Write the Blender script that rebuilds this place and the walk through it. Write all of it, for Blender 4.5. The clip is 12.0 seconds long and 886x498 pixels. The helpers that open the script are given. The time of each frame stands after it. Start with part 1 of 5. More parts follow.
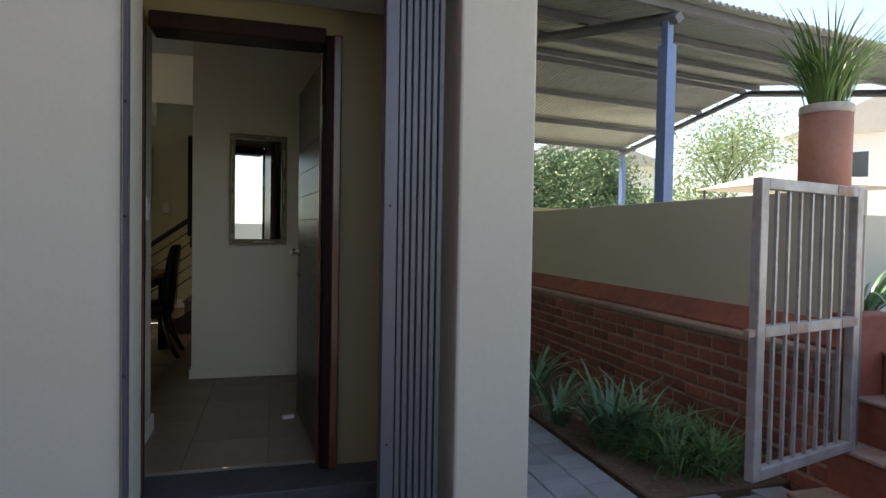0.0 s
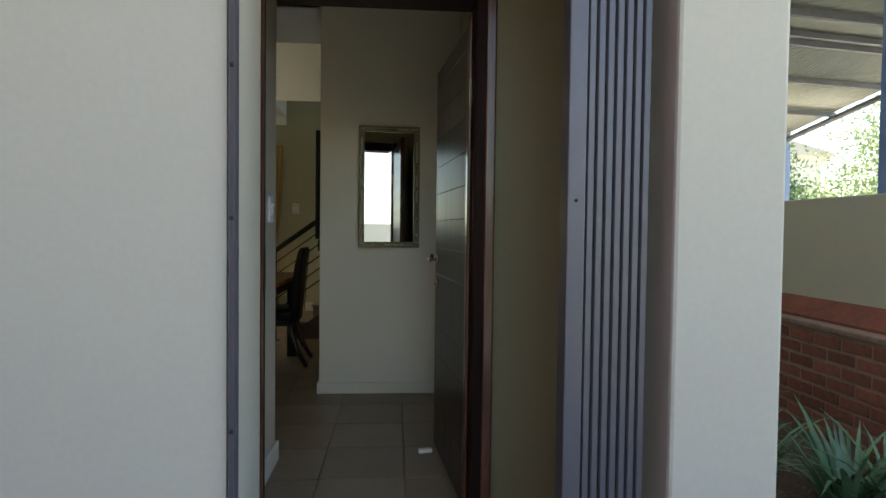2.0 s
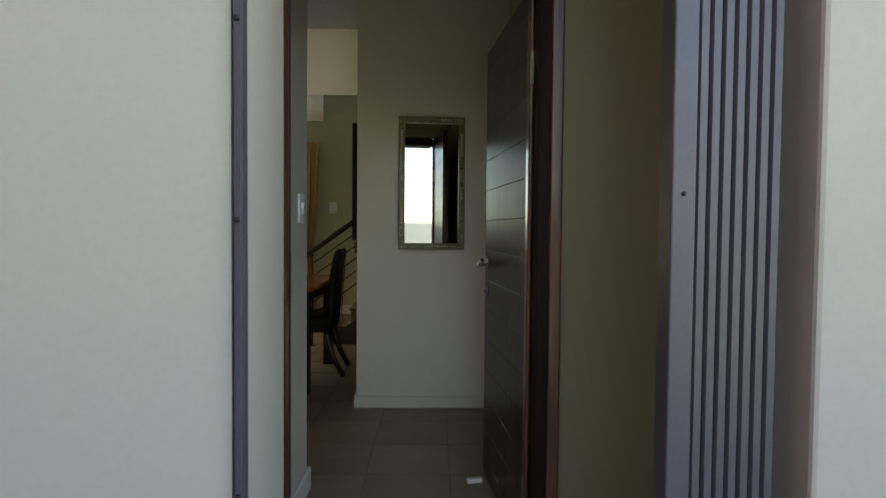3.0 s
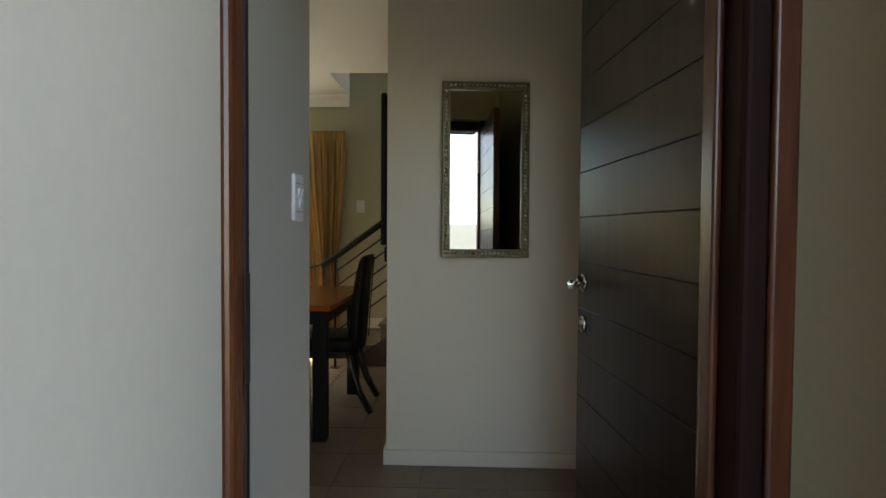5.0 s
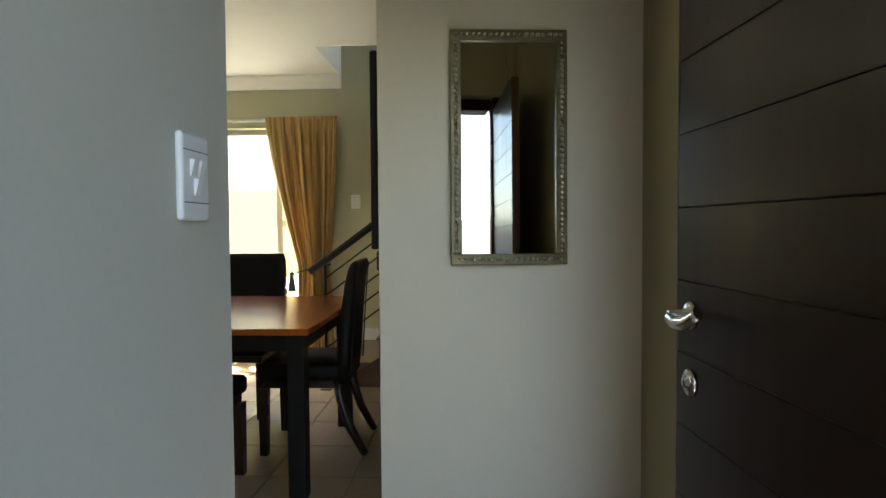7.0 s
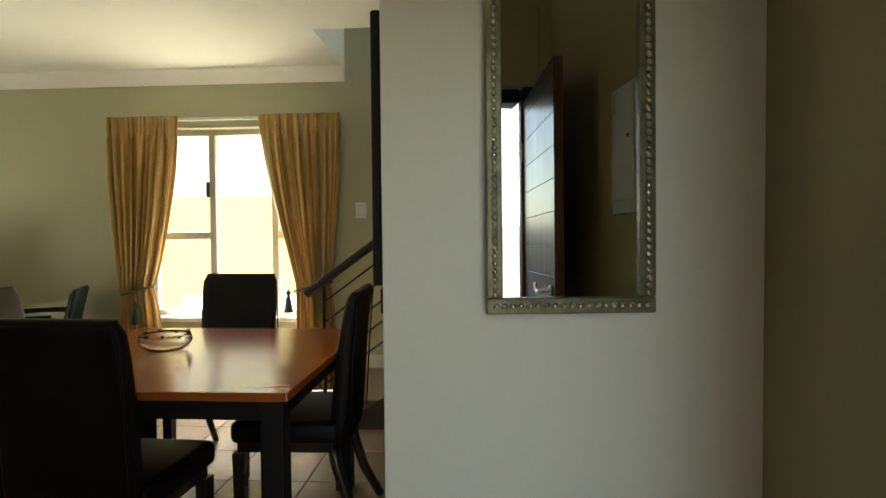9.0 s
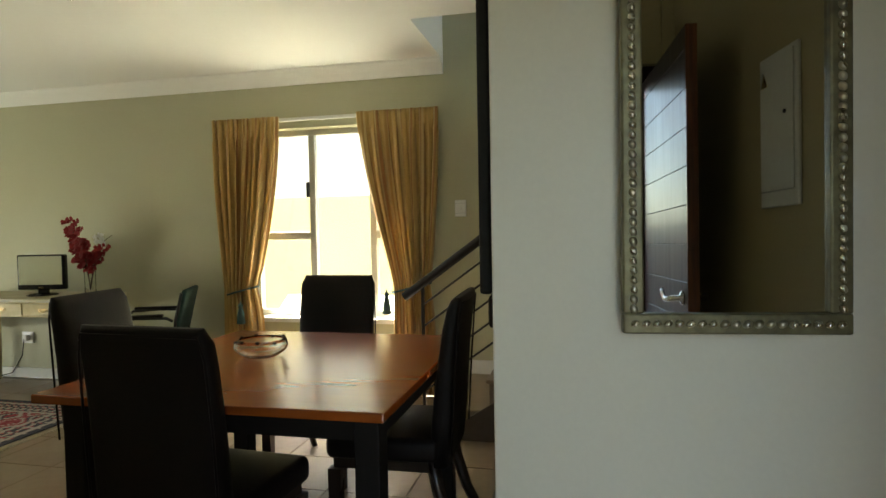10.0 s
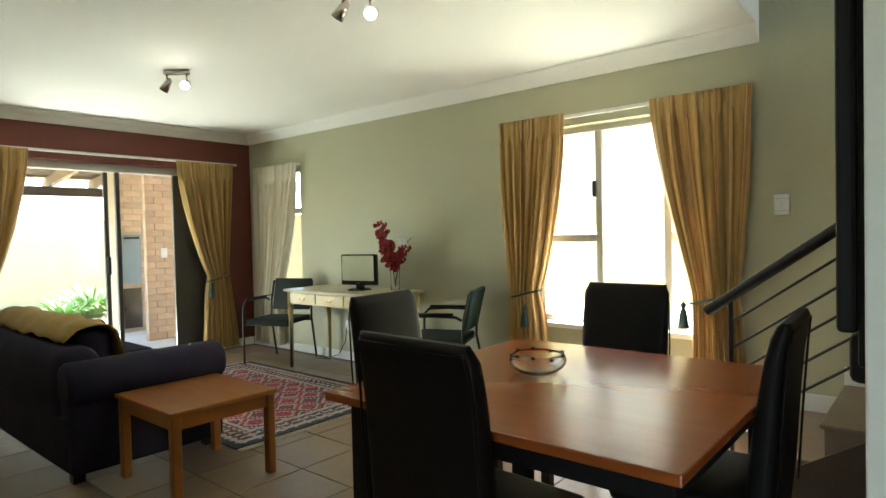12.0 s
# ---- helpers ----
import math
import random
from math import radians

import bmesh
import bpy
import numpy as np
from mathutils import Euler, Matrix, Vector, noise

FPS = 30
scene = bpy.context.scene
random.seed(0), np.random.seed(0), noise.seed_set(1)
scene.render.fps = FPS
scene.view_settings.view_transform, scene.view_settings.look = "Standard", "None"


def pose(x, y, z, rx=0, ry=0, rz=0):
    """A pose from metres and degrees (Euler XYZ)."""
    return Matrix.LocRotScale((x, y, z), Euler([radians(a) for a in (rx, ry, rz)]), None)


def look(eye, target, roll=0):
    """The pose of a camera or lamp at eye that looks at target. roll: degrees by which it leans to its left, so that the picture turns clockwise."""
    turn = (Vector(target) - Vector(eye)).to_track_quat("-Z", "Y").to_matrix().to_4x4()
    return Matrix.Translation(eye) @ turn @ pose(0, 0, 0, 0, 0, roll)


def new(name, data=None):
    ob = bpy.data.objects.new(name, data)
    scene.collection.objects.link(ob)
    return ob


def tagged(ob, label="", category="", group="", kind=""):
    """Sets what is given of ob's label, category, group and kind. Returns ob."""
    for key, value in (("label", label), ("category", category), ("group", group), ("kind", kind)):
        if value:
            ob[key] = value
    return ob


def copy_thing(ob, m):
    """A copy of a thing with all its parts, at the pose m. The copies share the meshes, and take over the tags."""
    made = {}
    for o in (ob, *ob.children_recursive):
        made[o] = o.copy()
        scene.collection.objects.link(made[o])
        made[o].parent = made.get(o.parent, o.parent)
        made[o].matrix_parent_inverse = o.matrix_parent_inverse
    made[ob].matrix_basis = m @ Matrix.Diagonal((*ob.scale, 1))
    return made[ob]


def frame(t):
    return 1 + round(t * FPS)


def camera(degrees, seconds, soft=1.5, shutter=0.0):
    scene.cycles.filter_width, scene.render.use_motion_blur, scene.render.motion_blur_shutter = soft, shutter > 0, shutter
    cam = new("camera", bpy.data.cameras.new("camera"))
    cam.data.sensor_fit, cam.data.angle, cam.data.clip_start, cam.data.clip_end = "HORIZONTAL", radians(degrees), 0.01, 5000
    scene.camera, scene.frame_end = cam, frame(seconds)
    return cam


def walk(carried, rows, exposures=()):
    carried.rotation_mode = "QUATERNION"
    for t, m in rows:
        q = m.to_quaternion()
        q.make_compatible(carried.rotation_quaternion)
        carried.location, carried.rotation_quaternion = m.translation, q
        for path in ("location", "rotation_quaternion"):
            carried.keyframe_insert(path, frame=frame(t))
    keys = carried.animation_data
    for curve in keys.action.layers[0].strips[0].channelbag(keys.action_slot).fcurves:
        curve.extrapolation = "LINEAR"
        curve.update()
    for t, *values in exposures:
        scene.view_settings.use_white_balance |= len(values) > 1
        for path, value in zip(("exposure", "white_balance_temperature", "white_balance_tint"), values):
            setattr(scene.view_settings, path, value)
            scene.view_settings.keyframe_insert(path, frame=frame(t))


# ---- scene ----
cam = camera(73.0, 12.0)
PATH = [
    (0, (0.685, 0.005, 1.132), (1.227, 1.93, 1.08), 1.0),
    (0.5, (0.677, 0.186, 1.133), (1.145, 2.129, 1.077), 0.9),
    (1, (0.655, 0.353, 1.123), (1.015, 2.319, 1.065), 0.8),
    (1.5, (0.634, 0.508, 1.135), (0.886, 2.491, 1.074), 0.7),
    (2, (0.617, 0.649, 1.147), (0.772, 2.642, 1.085), 0.7),
    (2.5, (0.607, 0.802, 1.153), (0.691, 2.799, 1.087), 0.6),
    (3, (0.585, 1.011, 1.157), (0.613, 3.009, 1.089), 0.5),
    (5, (0.472, 1.94, 1.154), (0.396, 3.938, 1.091), 0.4),
    (5.5, (0.447, 2.136, 1.155), (0.365, 4.134, 1.092), 0.4),
    (6, (0.43, 2.303, 1.161), (0.349, 4.301, 1.1), 0.5),
    (6.5, (0.427, 2.467, 1.153), (0.347, 4.464, 1.085), -0.0),
    (8.3, (0.387, 3.117, 1.213), (0.275, 5.112, 1.132), -1.0),
    (8.5, (0.362, 3.174, 1.215), (0.257, 5.17, 1.149), -0.4),
    (9, (0.345, 3.308, 1.235), (0.216, 5.303, 1.168), -0.5),
    (9.5, (0.313, 3.446, 1.234), (0.093, 5.433, 1.167), -0.5),
    (10, (0.276, 3.55, 1.237), (-0.171, 5.498, 1.169), -1.0),
    (10.5, (0.233, 3.617, 1.249), (-0.47, 5.488, 1.185), -1.0),
    (11, (0.215, 3.684, 1.243), (-0.712, 5.455, 1.185), -1.1),
    (11.5, (0.195, 3.759, 1.252), (-0.922, 5.417, 1.198), -1.2),
    (12, (0.176, 3.813, 1.253), (-1.110, 5.343, 1.203), -1.3),
]
EXPOSURE = [(0.0, 1.42, 7500, 13), (1.5, 1.95, 7500, 9), (3.0, 2.18, 7700, 7), (5.0, 2.58, 7600, 13), (5.5, 2.62, 7500, 12), (6.5, 3.3, 7000, 9), (8.5, 3.25, 7900, 6), (10.0, 3.22, 7450, 5), (11.0, 3.08, 7200, 5), (11.5, 3.25, 6900, 5), (12.0, 3.68, 6550, 3)]
walk(cam, [(t, look(eye, target, roll)) for t, eye, target, roll in PATH], EXPOSURE)

# ---- world and sun ----
SUN_UP, SUN_WAY = 60.0, 325.0          # degrees above the horizon; compass way from +y towards +x
world = bpy.data.worlds.new("sky")
scene.world = world
world.use_nodes = True
wn = world.node_tree
sky = wn.nodes.new("ShaderNodeTexSky")
sky.sky_type, sky.sun_disc = "NISHITA", False
sky.sun_elevation, sky.sun_rotation = radians(SUN_UP), radians(SUN_WAY)
wn.links.new(sky.outputs["Color"], wn.nodes["Background"].inputs["Color"])
wn.nodes["Background"].inputs["Strength"].default_value = 0.15
sun = new("sun", bpy.data.lights.new("sun", "SUN"))
sun.data.energy, sun.data.angle, sun.data.color = 5.0, radians(0.5), (1.0, 0.95, 0.86)
a, e = radians(SUN_WAY), radians(SUN_UP)
sun.matrix_world = look((0, 0, 0), (-math.sin(a) * math.cos(e), -math.cos(a) * math.cos(e), -math.sin(e)))


def fill_light(name, at, target, wide, deep, watts, colour):
    """An added area lamp standing in for daylight off the ground outside an opening."""
    lamp = new(name, bpy.data.lights.new(name, "AREA"))
    lamp.data.shape, lamp.data.size, lamp.data.size_y = "RECTANGLE", wide, deep
    lamp.data.energy, lamp.data.color = watts, colour
    lamp.matrix_world = look(at, target)
    return lamp


fill_light("window_fill", (-1.63, 8.24, 0.60), (-1.63, 7.2, 2.3), 1.2, 0.30, 1.7, (0.95, 1.0, 0.82))
# Added lamp just inside the front door, aimed up to brighten the mirror wall.
fill_light("entrance_fill", (0.66, 3.03, 0.04), (0.12, 4.84, 1.15), 0.40, 0.25, 0.16, (0.97, 0.96, 1.0)).data.spread = radians(100)
fill_light("door_fill", (-6.75, 6.0, 0.03), (-5.2, 6.0, 1.9), 1.9, 0.5, 9, (0.97, 1.0, 0.90))

# ---- materials ----
def surface(name, colour, rough=0.6, second=None, grain=30.0, cloud=2.5, amount=0.5, bump=0.1, metal=0.0, stretch=(1, 1, 1), sheen=0.0, coat=0.0, tint=0.0):
    """A two-scale procedural surface: fine grain, broad clouds, fine relief, and a small change from object to object."""
    m = bpy.data.materials.new(name)
    m.use_nodes = True
    nt = m.node_tree
    n, l = nt.nodes, nt.links
    b = n["Principled BSDF"]
    second = second or tuple(c * 0.8 for c in colour)
    tc, mp = n.new("ShaderNodeTexCoord"), n.new("ShaderNodeMapping")
    mp.inputs["Scale"].default_value = stretch
    l.new(tc.outputs["Object"], mp.inputs["Vector"])
    fine, broad = n.new("ShaderNodeTexNoise"), n.new("ShaderNodeTexNoise")
    for k, s, d in ((fine, grain, 4), (broad, cloud, 3)):
        k.inputs["Scale"].default_value, k.inputs["Detail"].default_value = s, d
        l.new(mp.outputs["Vector"], k.inputs["Vector"])
    add = n.new("ShaderNodeMath")
    add.operation = "MULTIPLY_ADD"
    add.inputs[1].default_value = 0.5
    l.new(fine.outputs["Fac"], add.inputs[0])
    half = n.new("ShaderNodeMath")
    half.operation = "MULTIPLY"
    half.inputs[1].default_value = 0.5
    l.new(broad.outputs["Fac"], half.inputs[0])
    l.new(half.outputs[0], add.inputs[2])
    ramp = n.new("ShaderNodeMapRange")
    ramp.inputs["From Min"].default_value, ramp.inputs["From Max"].default_value = 0.35, 0.65
    ramp.inputs["To Max"].default_value = amount
    l.new(add.outputs[0], ramp.inputs["Value"])
    mix = n.new("ShaderNodeMix")
    mix.data_type = "RGBA"
    mix.inputs["A"].default_value, mix.inputs["B"].default_value = (*colour, 1), (*second, 1)
    l.new(ramp.outputs["Result"], mix.inputs["Factor"])
    out = mix.outputs["Result"]
    if tint:
        info, hue = n.new("ShaderNodeObjectInfo"), n.new("ShaderNodeHueSaturation")
        v = n.new("ShaderNodeMapRange")
        v.inputs["To Min"].default_value, v.inputs["To Max"].default_value = 1 - tint, 1 + tint
        l.new(info.outputs["Random"], v.inputs["Value"])
        l.new(v.outputs["Result"], hue.inputs["Value"])
        l.new(out, hue.inputs["Color"])
        out = hue.outputs["Color"]
    l.new(out, b.inputs["Base Color"])
    rr = n.new("ShaderNodeMapRange")
    rr.inputs["To Min"].default_value, rr.inputs["To Max"].default_value = max(0.02, rough - 0.08), min(1, rough + 0.08)
    l.new(broad.outputs["Fac"], rr.inputs["Value"])
    l.new(rr.outputs["Result"], b.inputs["Roughness"])
    b.inputs["Metallic"].default_value, b.inputs["Coat Weight"].default_value, b.inputs["Sheen Weight"].default_value = metal, coat, sheen
    b.inputs["Coat Roughness"].default_value = 0.12
    if bump:
        bp = n.new("ShaderNodeBump")
        bp.inputs["Strength"].default_value, bp.inputs["Distance"].default_value = bump, 0.01
        l.new(add.outputs[0], bp.inputs["Height"])
        l.new(bp.outputs["Normal"], b.inputs["Normal"])
    return m


def stripes(m, axis, period, colours):
    """Adds woven stripes along one object axis to a surface()."""
    nt = m.node_tree
    n, l = nt.nodes, nt.links
    tc, sp = n.new("ShaderNodeTexCoord"), n.new("ShaderNodeSeparateXYZ")
    l.new(tc.outputs["UV"], sp.inputs[0])
    div = n.new("ShaderNodeMath")
    div.operation = "DIVIDE"
    div.inputs[1].default_value = period
    l.new(sp.outputs[axis], div.inputs[0])
    fr = n.new("ShaderNodeMath")
    fr.operation = "FRACT"
    l.new(div.outputs[0], fr.inputs[0])
    ramp = n.new("ShaderNodeValToRGB")
    ramp.color_ramp.interpolation = "CONSTANT"
    els = ramp.color_ramp.elements
    while len(els) < len(colours):
        els.new(0.5)
    for el, (p, c) in zip(els, colours):
        el.position, el.color = p, (*c, 1)
    l.new(fr.outputs[0], ramp.inputs["Fac"])
    b = n["Principled BSDF"]
    old = b.inputs["Base Color"].links[0].from_socket
    mix = n.new("ShaderNodeMix")
    mix.data_type, mix.inputs["Factor"].default_value = "RGBA", 0.8
    l.new(old, mix.inputs["A"])
    l.new(ramp.outputs["Color"], mix.inputs["B"])
    l.new(mix.outputs["Result"], b.inputs["Base Color"])
    return m


def glass(name, colour=(1, 1, 1), rough=0.0):
    m = bpy.data.materials.new(name)
    m.use_nodes = True
    b = m.node_tree.nodes["Principled BSDF"]
    b.inputs["Base Color"].default_value, b.inputs["Roughness"].default_value = (*colour, 1), rough
    b.inputs["Transmission Weight"].default_value, b.inputs["IOR"].default_value = 1.0, 1.45
    return m


def glow(name, colour, power):
    m = bpy.data.materials.new(name)
    m.use_nodes = True
    b = m.node_tree.nodes["Principled BSDF"]
    b.inputs["Emission Color"].default_value, b.inputs["Emission Strength"].default_value = (*colour, 1), power
    return m


PLASTER_OUT = surface("beige exterior plaster", (0.56, 0.53, 0.44), 0.85, (0.50, 0.47, 0.39), 60, 0.9, 0.6, 0.05)
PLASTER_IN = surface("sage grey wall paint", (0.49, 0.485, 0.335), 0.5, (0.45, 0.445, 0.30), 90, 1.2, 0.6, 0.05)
# Recess and right hall walls: shade is worked into this darker olive.
PAINT_SHADED = surface("olive wall paint with shade in its colour", (0.31, 0.26, 0.135), 0.55, (0.27, 0.225, 0.115), 90, 1.2, 0.6, 0.06)
# Mirror wall and its skirting: warm bounced light put into a lighter colour.
PAINT_WARMLIT = surface("wall paint with warm light in its colour", (0.77, 0.705, 0.56), 0.5, (0.72, 0.655, 0.515), 90, 1.0, 0.6, 0.05)
# Left hall wall: the cool tone of skylight is put into the colour.
PAINT_SKYLIT = surface("hall wall paint with cool skylight in its colour", (0.56, 0.545, 0.48), 0.5, (0.52, 0.505, 0.44), 90, 1.0, 0.6, 0.05)
PAINT_RED = surface("deep red wall paint", (0.16, 0.035, 0.02), 0.55, (0.12, 0.026, 0.016), 80, 1.2, 0.6, 0.06)
CEILING = surface("white ceiling paint", (0.86, 0.86, 0.82), 0.75, (0.82, 0.82, 0.78), 60, 0.8, 0.5, 0.03)
TRIM = surface("white satin trim paint", (0.78, 0.78, 0.75), 0.4, (0.70, 0.70, 0.67), 40, 3, 0.5, 0.03)
TILE = surface("beige ceramic floor tile", (0.26, 0.188, 0.128), 0.36, (0.205, 0.143, 0.096), 22, 3, 0.7, 0.03, tint=0.09)
BROWNTILE = surface("brown stair side tile", (0.12, 0.08, 0.055), 0.45, (0.085, 0.055, 0.038), 20, 4, 0.8, 0.04)
GROUT = surface("grey-brown grout", (0.22, 0.19, 0.15), 0.9, None, 80, 6, 0.6, 0.2)
PAVER = surface("grey concrete paver", (0.27, 0.285, 0.30), 0.85, (0.19, 0.205, 0.22), 70, 7, 0.8, 0.3, tint=0.12)
SLATE = surface("dark slate", (0.075, 0.075, 0.078), 0.6, (0.04, 0.04, 0.043), 30, 5, 0.9, 0.3)
SAND = surface("dark sandy joint filling", (0.12, 0.11, 0.095), 0.95, None, 90, 5, 0.7, 0.4)
BRICK = surface("red clay brick", (0.37, 0.125, 0.083), 0.85, (0.19, 0.080, 0.060), 30, 4, 1.0, 0.6, tint=0.28)
MORTAR = surface("weathered mortar", (0.42, 0.31, 0.25), 0.95, (0.20, 0.11, 0.085), 60, 5, 0.8, 0.5)
CAPPING = surface("pale worn cement capping", (0.38, 0.27, 0.21), 0.85, (0.24, 0.135, 0.10), 30, 6, 0.9, 0.4)
SOIL = surface("brown garden soil", (0.14, 0.09, 0.058), 0.95, (0.075, 0.048, 0.032), 35, 6, 0.9, 0.9)
MERANTI = surface("red-brown varnished timber", (0.165, 0.052, 0.018), 0.3, (0.05, 0.014, 0.006), 9, 3, 0.9, 0.06, stretch=(9, 9, 0.6), coat=0.35)
DOORWOOD = surface("dark stained door timber", (0.020, 0.009, 0.006), 0.34, (0.012, 0.0055, 0.004), 10, 3, 0.9, 0.02, stretch=(9, 9, 0.7), coat=0.14)
DOORWOOD.node_tree.nodes["Principled BSDF"].inputs["Specular IOR Level"].default_value = 0.2
DOORWOOD.node_tree.nodes["Principled BSDF"].inputs["Coat Roughness"].default_value = 0.22
# Shaded copy of the frame timber, for the hinge jamb and head.
MERANTI_SHADED = surface("door frame timber with shade in its colour", (0.026, 0.009, 0.005), 0.6, (0.014, 0.005, 0.003), 9, 3, 0.9, 0.06, stretch=(9, 9, 0.6))
MERANTI_SHADED.node_tree.nodes["Principled BSDF"].inputs["Specular IOR Level"].default_value = 0.15
GROOVE = surface("dark groove bottom", (0.010, 0.006, 0.0045), 0.7)
GATEPAINT = surface("grey powder-coated steel", (0.112, 0.108, 0.124), 0.38, (0.085, 0.08, 0.098), 80, 4, 0.6, 0.04, metal=0.15)
SILVERGATE = surface("chipped silver gate paint", (0.40, 0.395, 0.40), 0.42, (0.27, 0.24, 0.225), 22, 8, 0.9, 0.15, metal=0.3)
RUST = surface("rusty bare steel patch", (0.30, 0.17, 0.11), 0.8, (0.42, 0.36, 0.32), 40, 12, 0.9, 0.3)
BLUEPOST = surface("sky-blue gloss steel paint", (0.16, 0.25, 0.46), 0.42, (0.12, 0.19, 0.36), 30, 4, 0.7, 0.05)
STEEL = surface("dark painted steel", (0.12, 0.125, 0.135), 0.5, (0.085, 0.09, 0.095), 30, 4, 0.7, 0.05)
ZINC = surface("galvanised corrugated sheet", (0.40, 0.42, 0.38), 0.5, (0.31, 0.325, 0.29), 12, 2, 0.8, 0.05, metal=0.35)
BRASS = surface("worn brass", (0.62, 0.46, 0.22), 0.3, (0.45, 0.32, 0.14), 40, 9, 0.7, 0.05, metal=1.0)
CHROME = surface("satin nickel", (0.62, 0.58, 0.52), 0.24, None, 60, 9, 0.4, 0.02, metal=1.0)
PEWTER = surface("antique silver-gold frame gilt", (0.21, 0.18, 0.095), 0.42, (0.10, 0.085, 0.045), 60, 14, 0.9, 0.15, metal=0.45)
WHITEPLASTIC = surface("white moulded plastic", (0.80, 0.81, 0.82), 0.3, None, 40, 4, 0.15, 0.0)
BLACKPAINT = surface("black painted wood", (0.012, 0.010, 0.009), 0.55, (0.018, 0.015, 0.013), 30, 5, 0.7, 0.08)
BLACKPAINT.node_tree.nodes["Principled BSDF"].inputs["Specular IOR Level"].default_value = 0.2
BLACKSTEEL = surface("black stair steel", (0.020, 0.018, 0.018), 0.42, None, 30, 5, 0.5, 0.04, metal=0.2)
RAILWOOD = surface("very dark stained handrail", (0.030, 0.018, 0.013), 0.3, (0.018, 0.011, 0.008), 14, 4, 0.8, 0.05, coat=0.3)
LEATHER = surface("black-brown leather", (0.010, 0.0075, 0.0065), 0.5, (0.014, 0.0105, 0.009), 120, 5, 0.8, 0.16)
LEATHER.node_tree.nodes["Principled BSDF"].inputs["Specular IOR Level"].default_value = 0.15
TABLETOP = surface("orange-brown polished table veneer", (0.37, 0.088, 0.017), 0.22, (0.32, 0.074, 0.014), 5, 2, 0.9, 0.0, stretch=(0.8, 10, 10), coat=0.3)
TABLETOP.node_tree.nodes["Principled BSDF"].inputs["Coat Roughness"].default_value = 0.2
SIDEWOOD = surface("honey-coloured beech", (0.35, 0.125, 0.025), 0.32, (0.31, 0.108, 0.021), 4, 1.5, 0.8, 0.0, stretch=(1, 9, 9), coat=0.15)
CREAMPAINT = surface("pale yellow antiqued paint", (0.62, 0.50, 0.23), 0.45, (0.50, 0.38, 0.14), 20, 7, 0.8, 0.08)
DESKTOP = surface("worn cream desk top", (0.52, 0.46, 0.30), 0.35, (0.42, 0.35, 0.21), 16, 6, 0.7, 0.05)
NAVY = surface("navy woven upholstery", (0.015, 0.0105, 0.036), 0.9, (0.010, 0.007, 0.024), 160, 6, 0.8, 0.3)
THROW = surface("mustard gold throw cloth", (0.44, 0.29, 0.06), 0.8, (0.33, 0.21, 0.04), 120, 8, 0.8, 0.3, sheen=0.2)
GREENFABRIC = surface("dark green patterned fabric", (0.008, 0.030, 0.026), 0.85, (0.022, 0.062, 0.05), 40, 18, 1.0, 0.2)
GREENSEAT = surface("dark seat fabric", (0.022, 0.032, 0.032), 0.85, None, 90, 10, 0.7, 0.2)
TASSEL = surface("dark teal silk cord", (0.03, 0.085, 0.08), 0.6, (0.018, 0.05, 0.05), 200, 20, 0.8, 0.3)
ALU = surface("white powder-coated aluminium", (0.52, 0.51, 0.47), 0.4, (0.45, 0.44, 0.40), 40, 6, 0.5, 0.03)
BRONZEALU = surface("bronze anodised aluminium", (0.10, 0.095, 0.085), 0.4, None, 40, 6, 0.5, 0.03, metal=0.4)
# The pale green is the room's reflection, painted into the screen colour.
SCREEN_REFLECT = surface("monitor screen with a reflection in its colour", (0.62, 0.64, 0.47), 0.3, None, 20, 2, 0.2, 0.0)
BLACKPLASTIC = surface("black gloss plastic", (0.015, 0.015, 0.018), 0.25, None, 40, 4, 0.3, 0.0)
PETAL = surface("deep red petal", (0.30, 0.006, 0.010), 0.8, (0.16, 0.003, 0.006), 60, 12, 0.8, 0.1)
STEM = surface("dark brown twig", (0.07, 0.035, 0.02), 0.7)
LEAF = surface("strap leaf green", (0.12, 0.24, 0.115), 0.34, (0.065, 0.14, 0.065), 20, 6, 0.9, 0.05, tint=0.15)
GRASSLEAF = surface("fresh grass green", (0.18, 0.33, 0.10), 0.40, (0.09, 0.19, 0.05), 20, 6, 0.9, 0.05)
TREELEAF = surface("tree leaf green", (0.16, 0.25, 0.115), 0.55, (0.08, 0.14, 0.06), 6, 2, 0.9, 0.0)
PALELEAF = surface("pale feathery leaf", (0.30, 0.38, 0.19), 0.6, (0.19, 0.27, 0.11), 6, 2, 0.9, 0.0)
DRYLEAF = surface("dry brown leaf", (0.30, 0.19, 0.10), 0.85, (0.14, 0.08, 0.04), 40, 9, 0.9, 0.1)
BARK = surface("grey-brown bark", (0.14, 0.105, 0.075), 0.9, (0.085, 0.06, 0.042), 30, 6, 0.9, 0.6)
TUFT = surface("dark grass green", (0.12, 0.255, 0.08), 0.42, (0.06, 0.14, 0.045), 20, 6, 0.9, 0.05)
POTRED = surface("terracotta painted pot", (0.46, 0.22, 0.16), 0.8, (0.38, 0.17, 0.12), 40, 6, 0.8, 0.15)
POTRIM = surface("chalky white pot rim", (0.62, 0.58, 0.54), 0.85, (0.45, 0.36, 0.31), 40, 9, 0.8, 0.2)
HOUSEWALL = surface("far white house wall", (0.76, 0.74, 0.70), 0.85, None, 20, 1, 0.5, 0.1)
PALEROOF = surface("far pale sunlit roof", (0.50, 0.46, 0.41), 0.85, None, 12, 1, 0.6, 0.2)
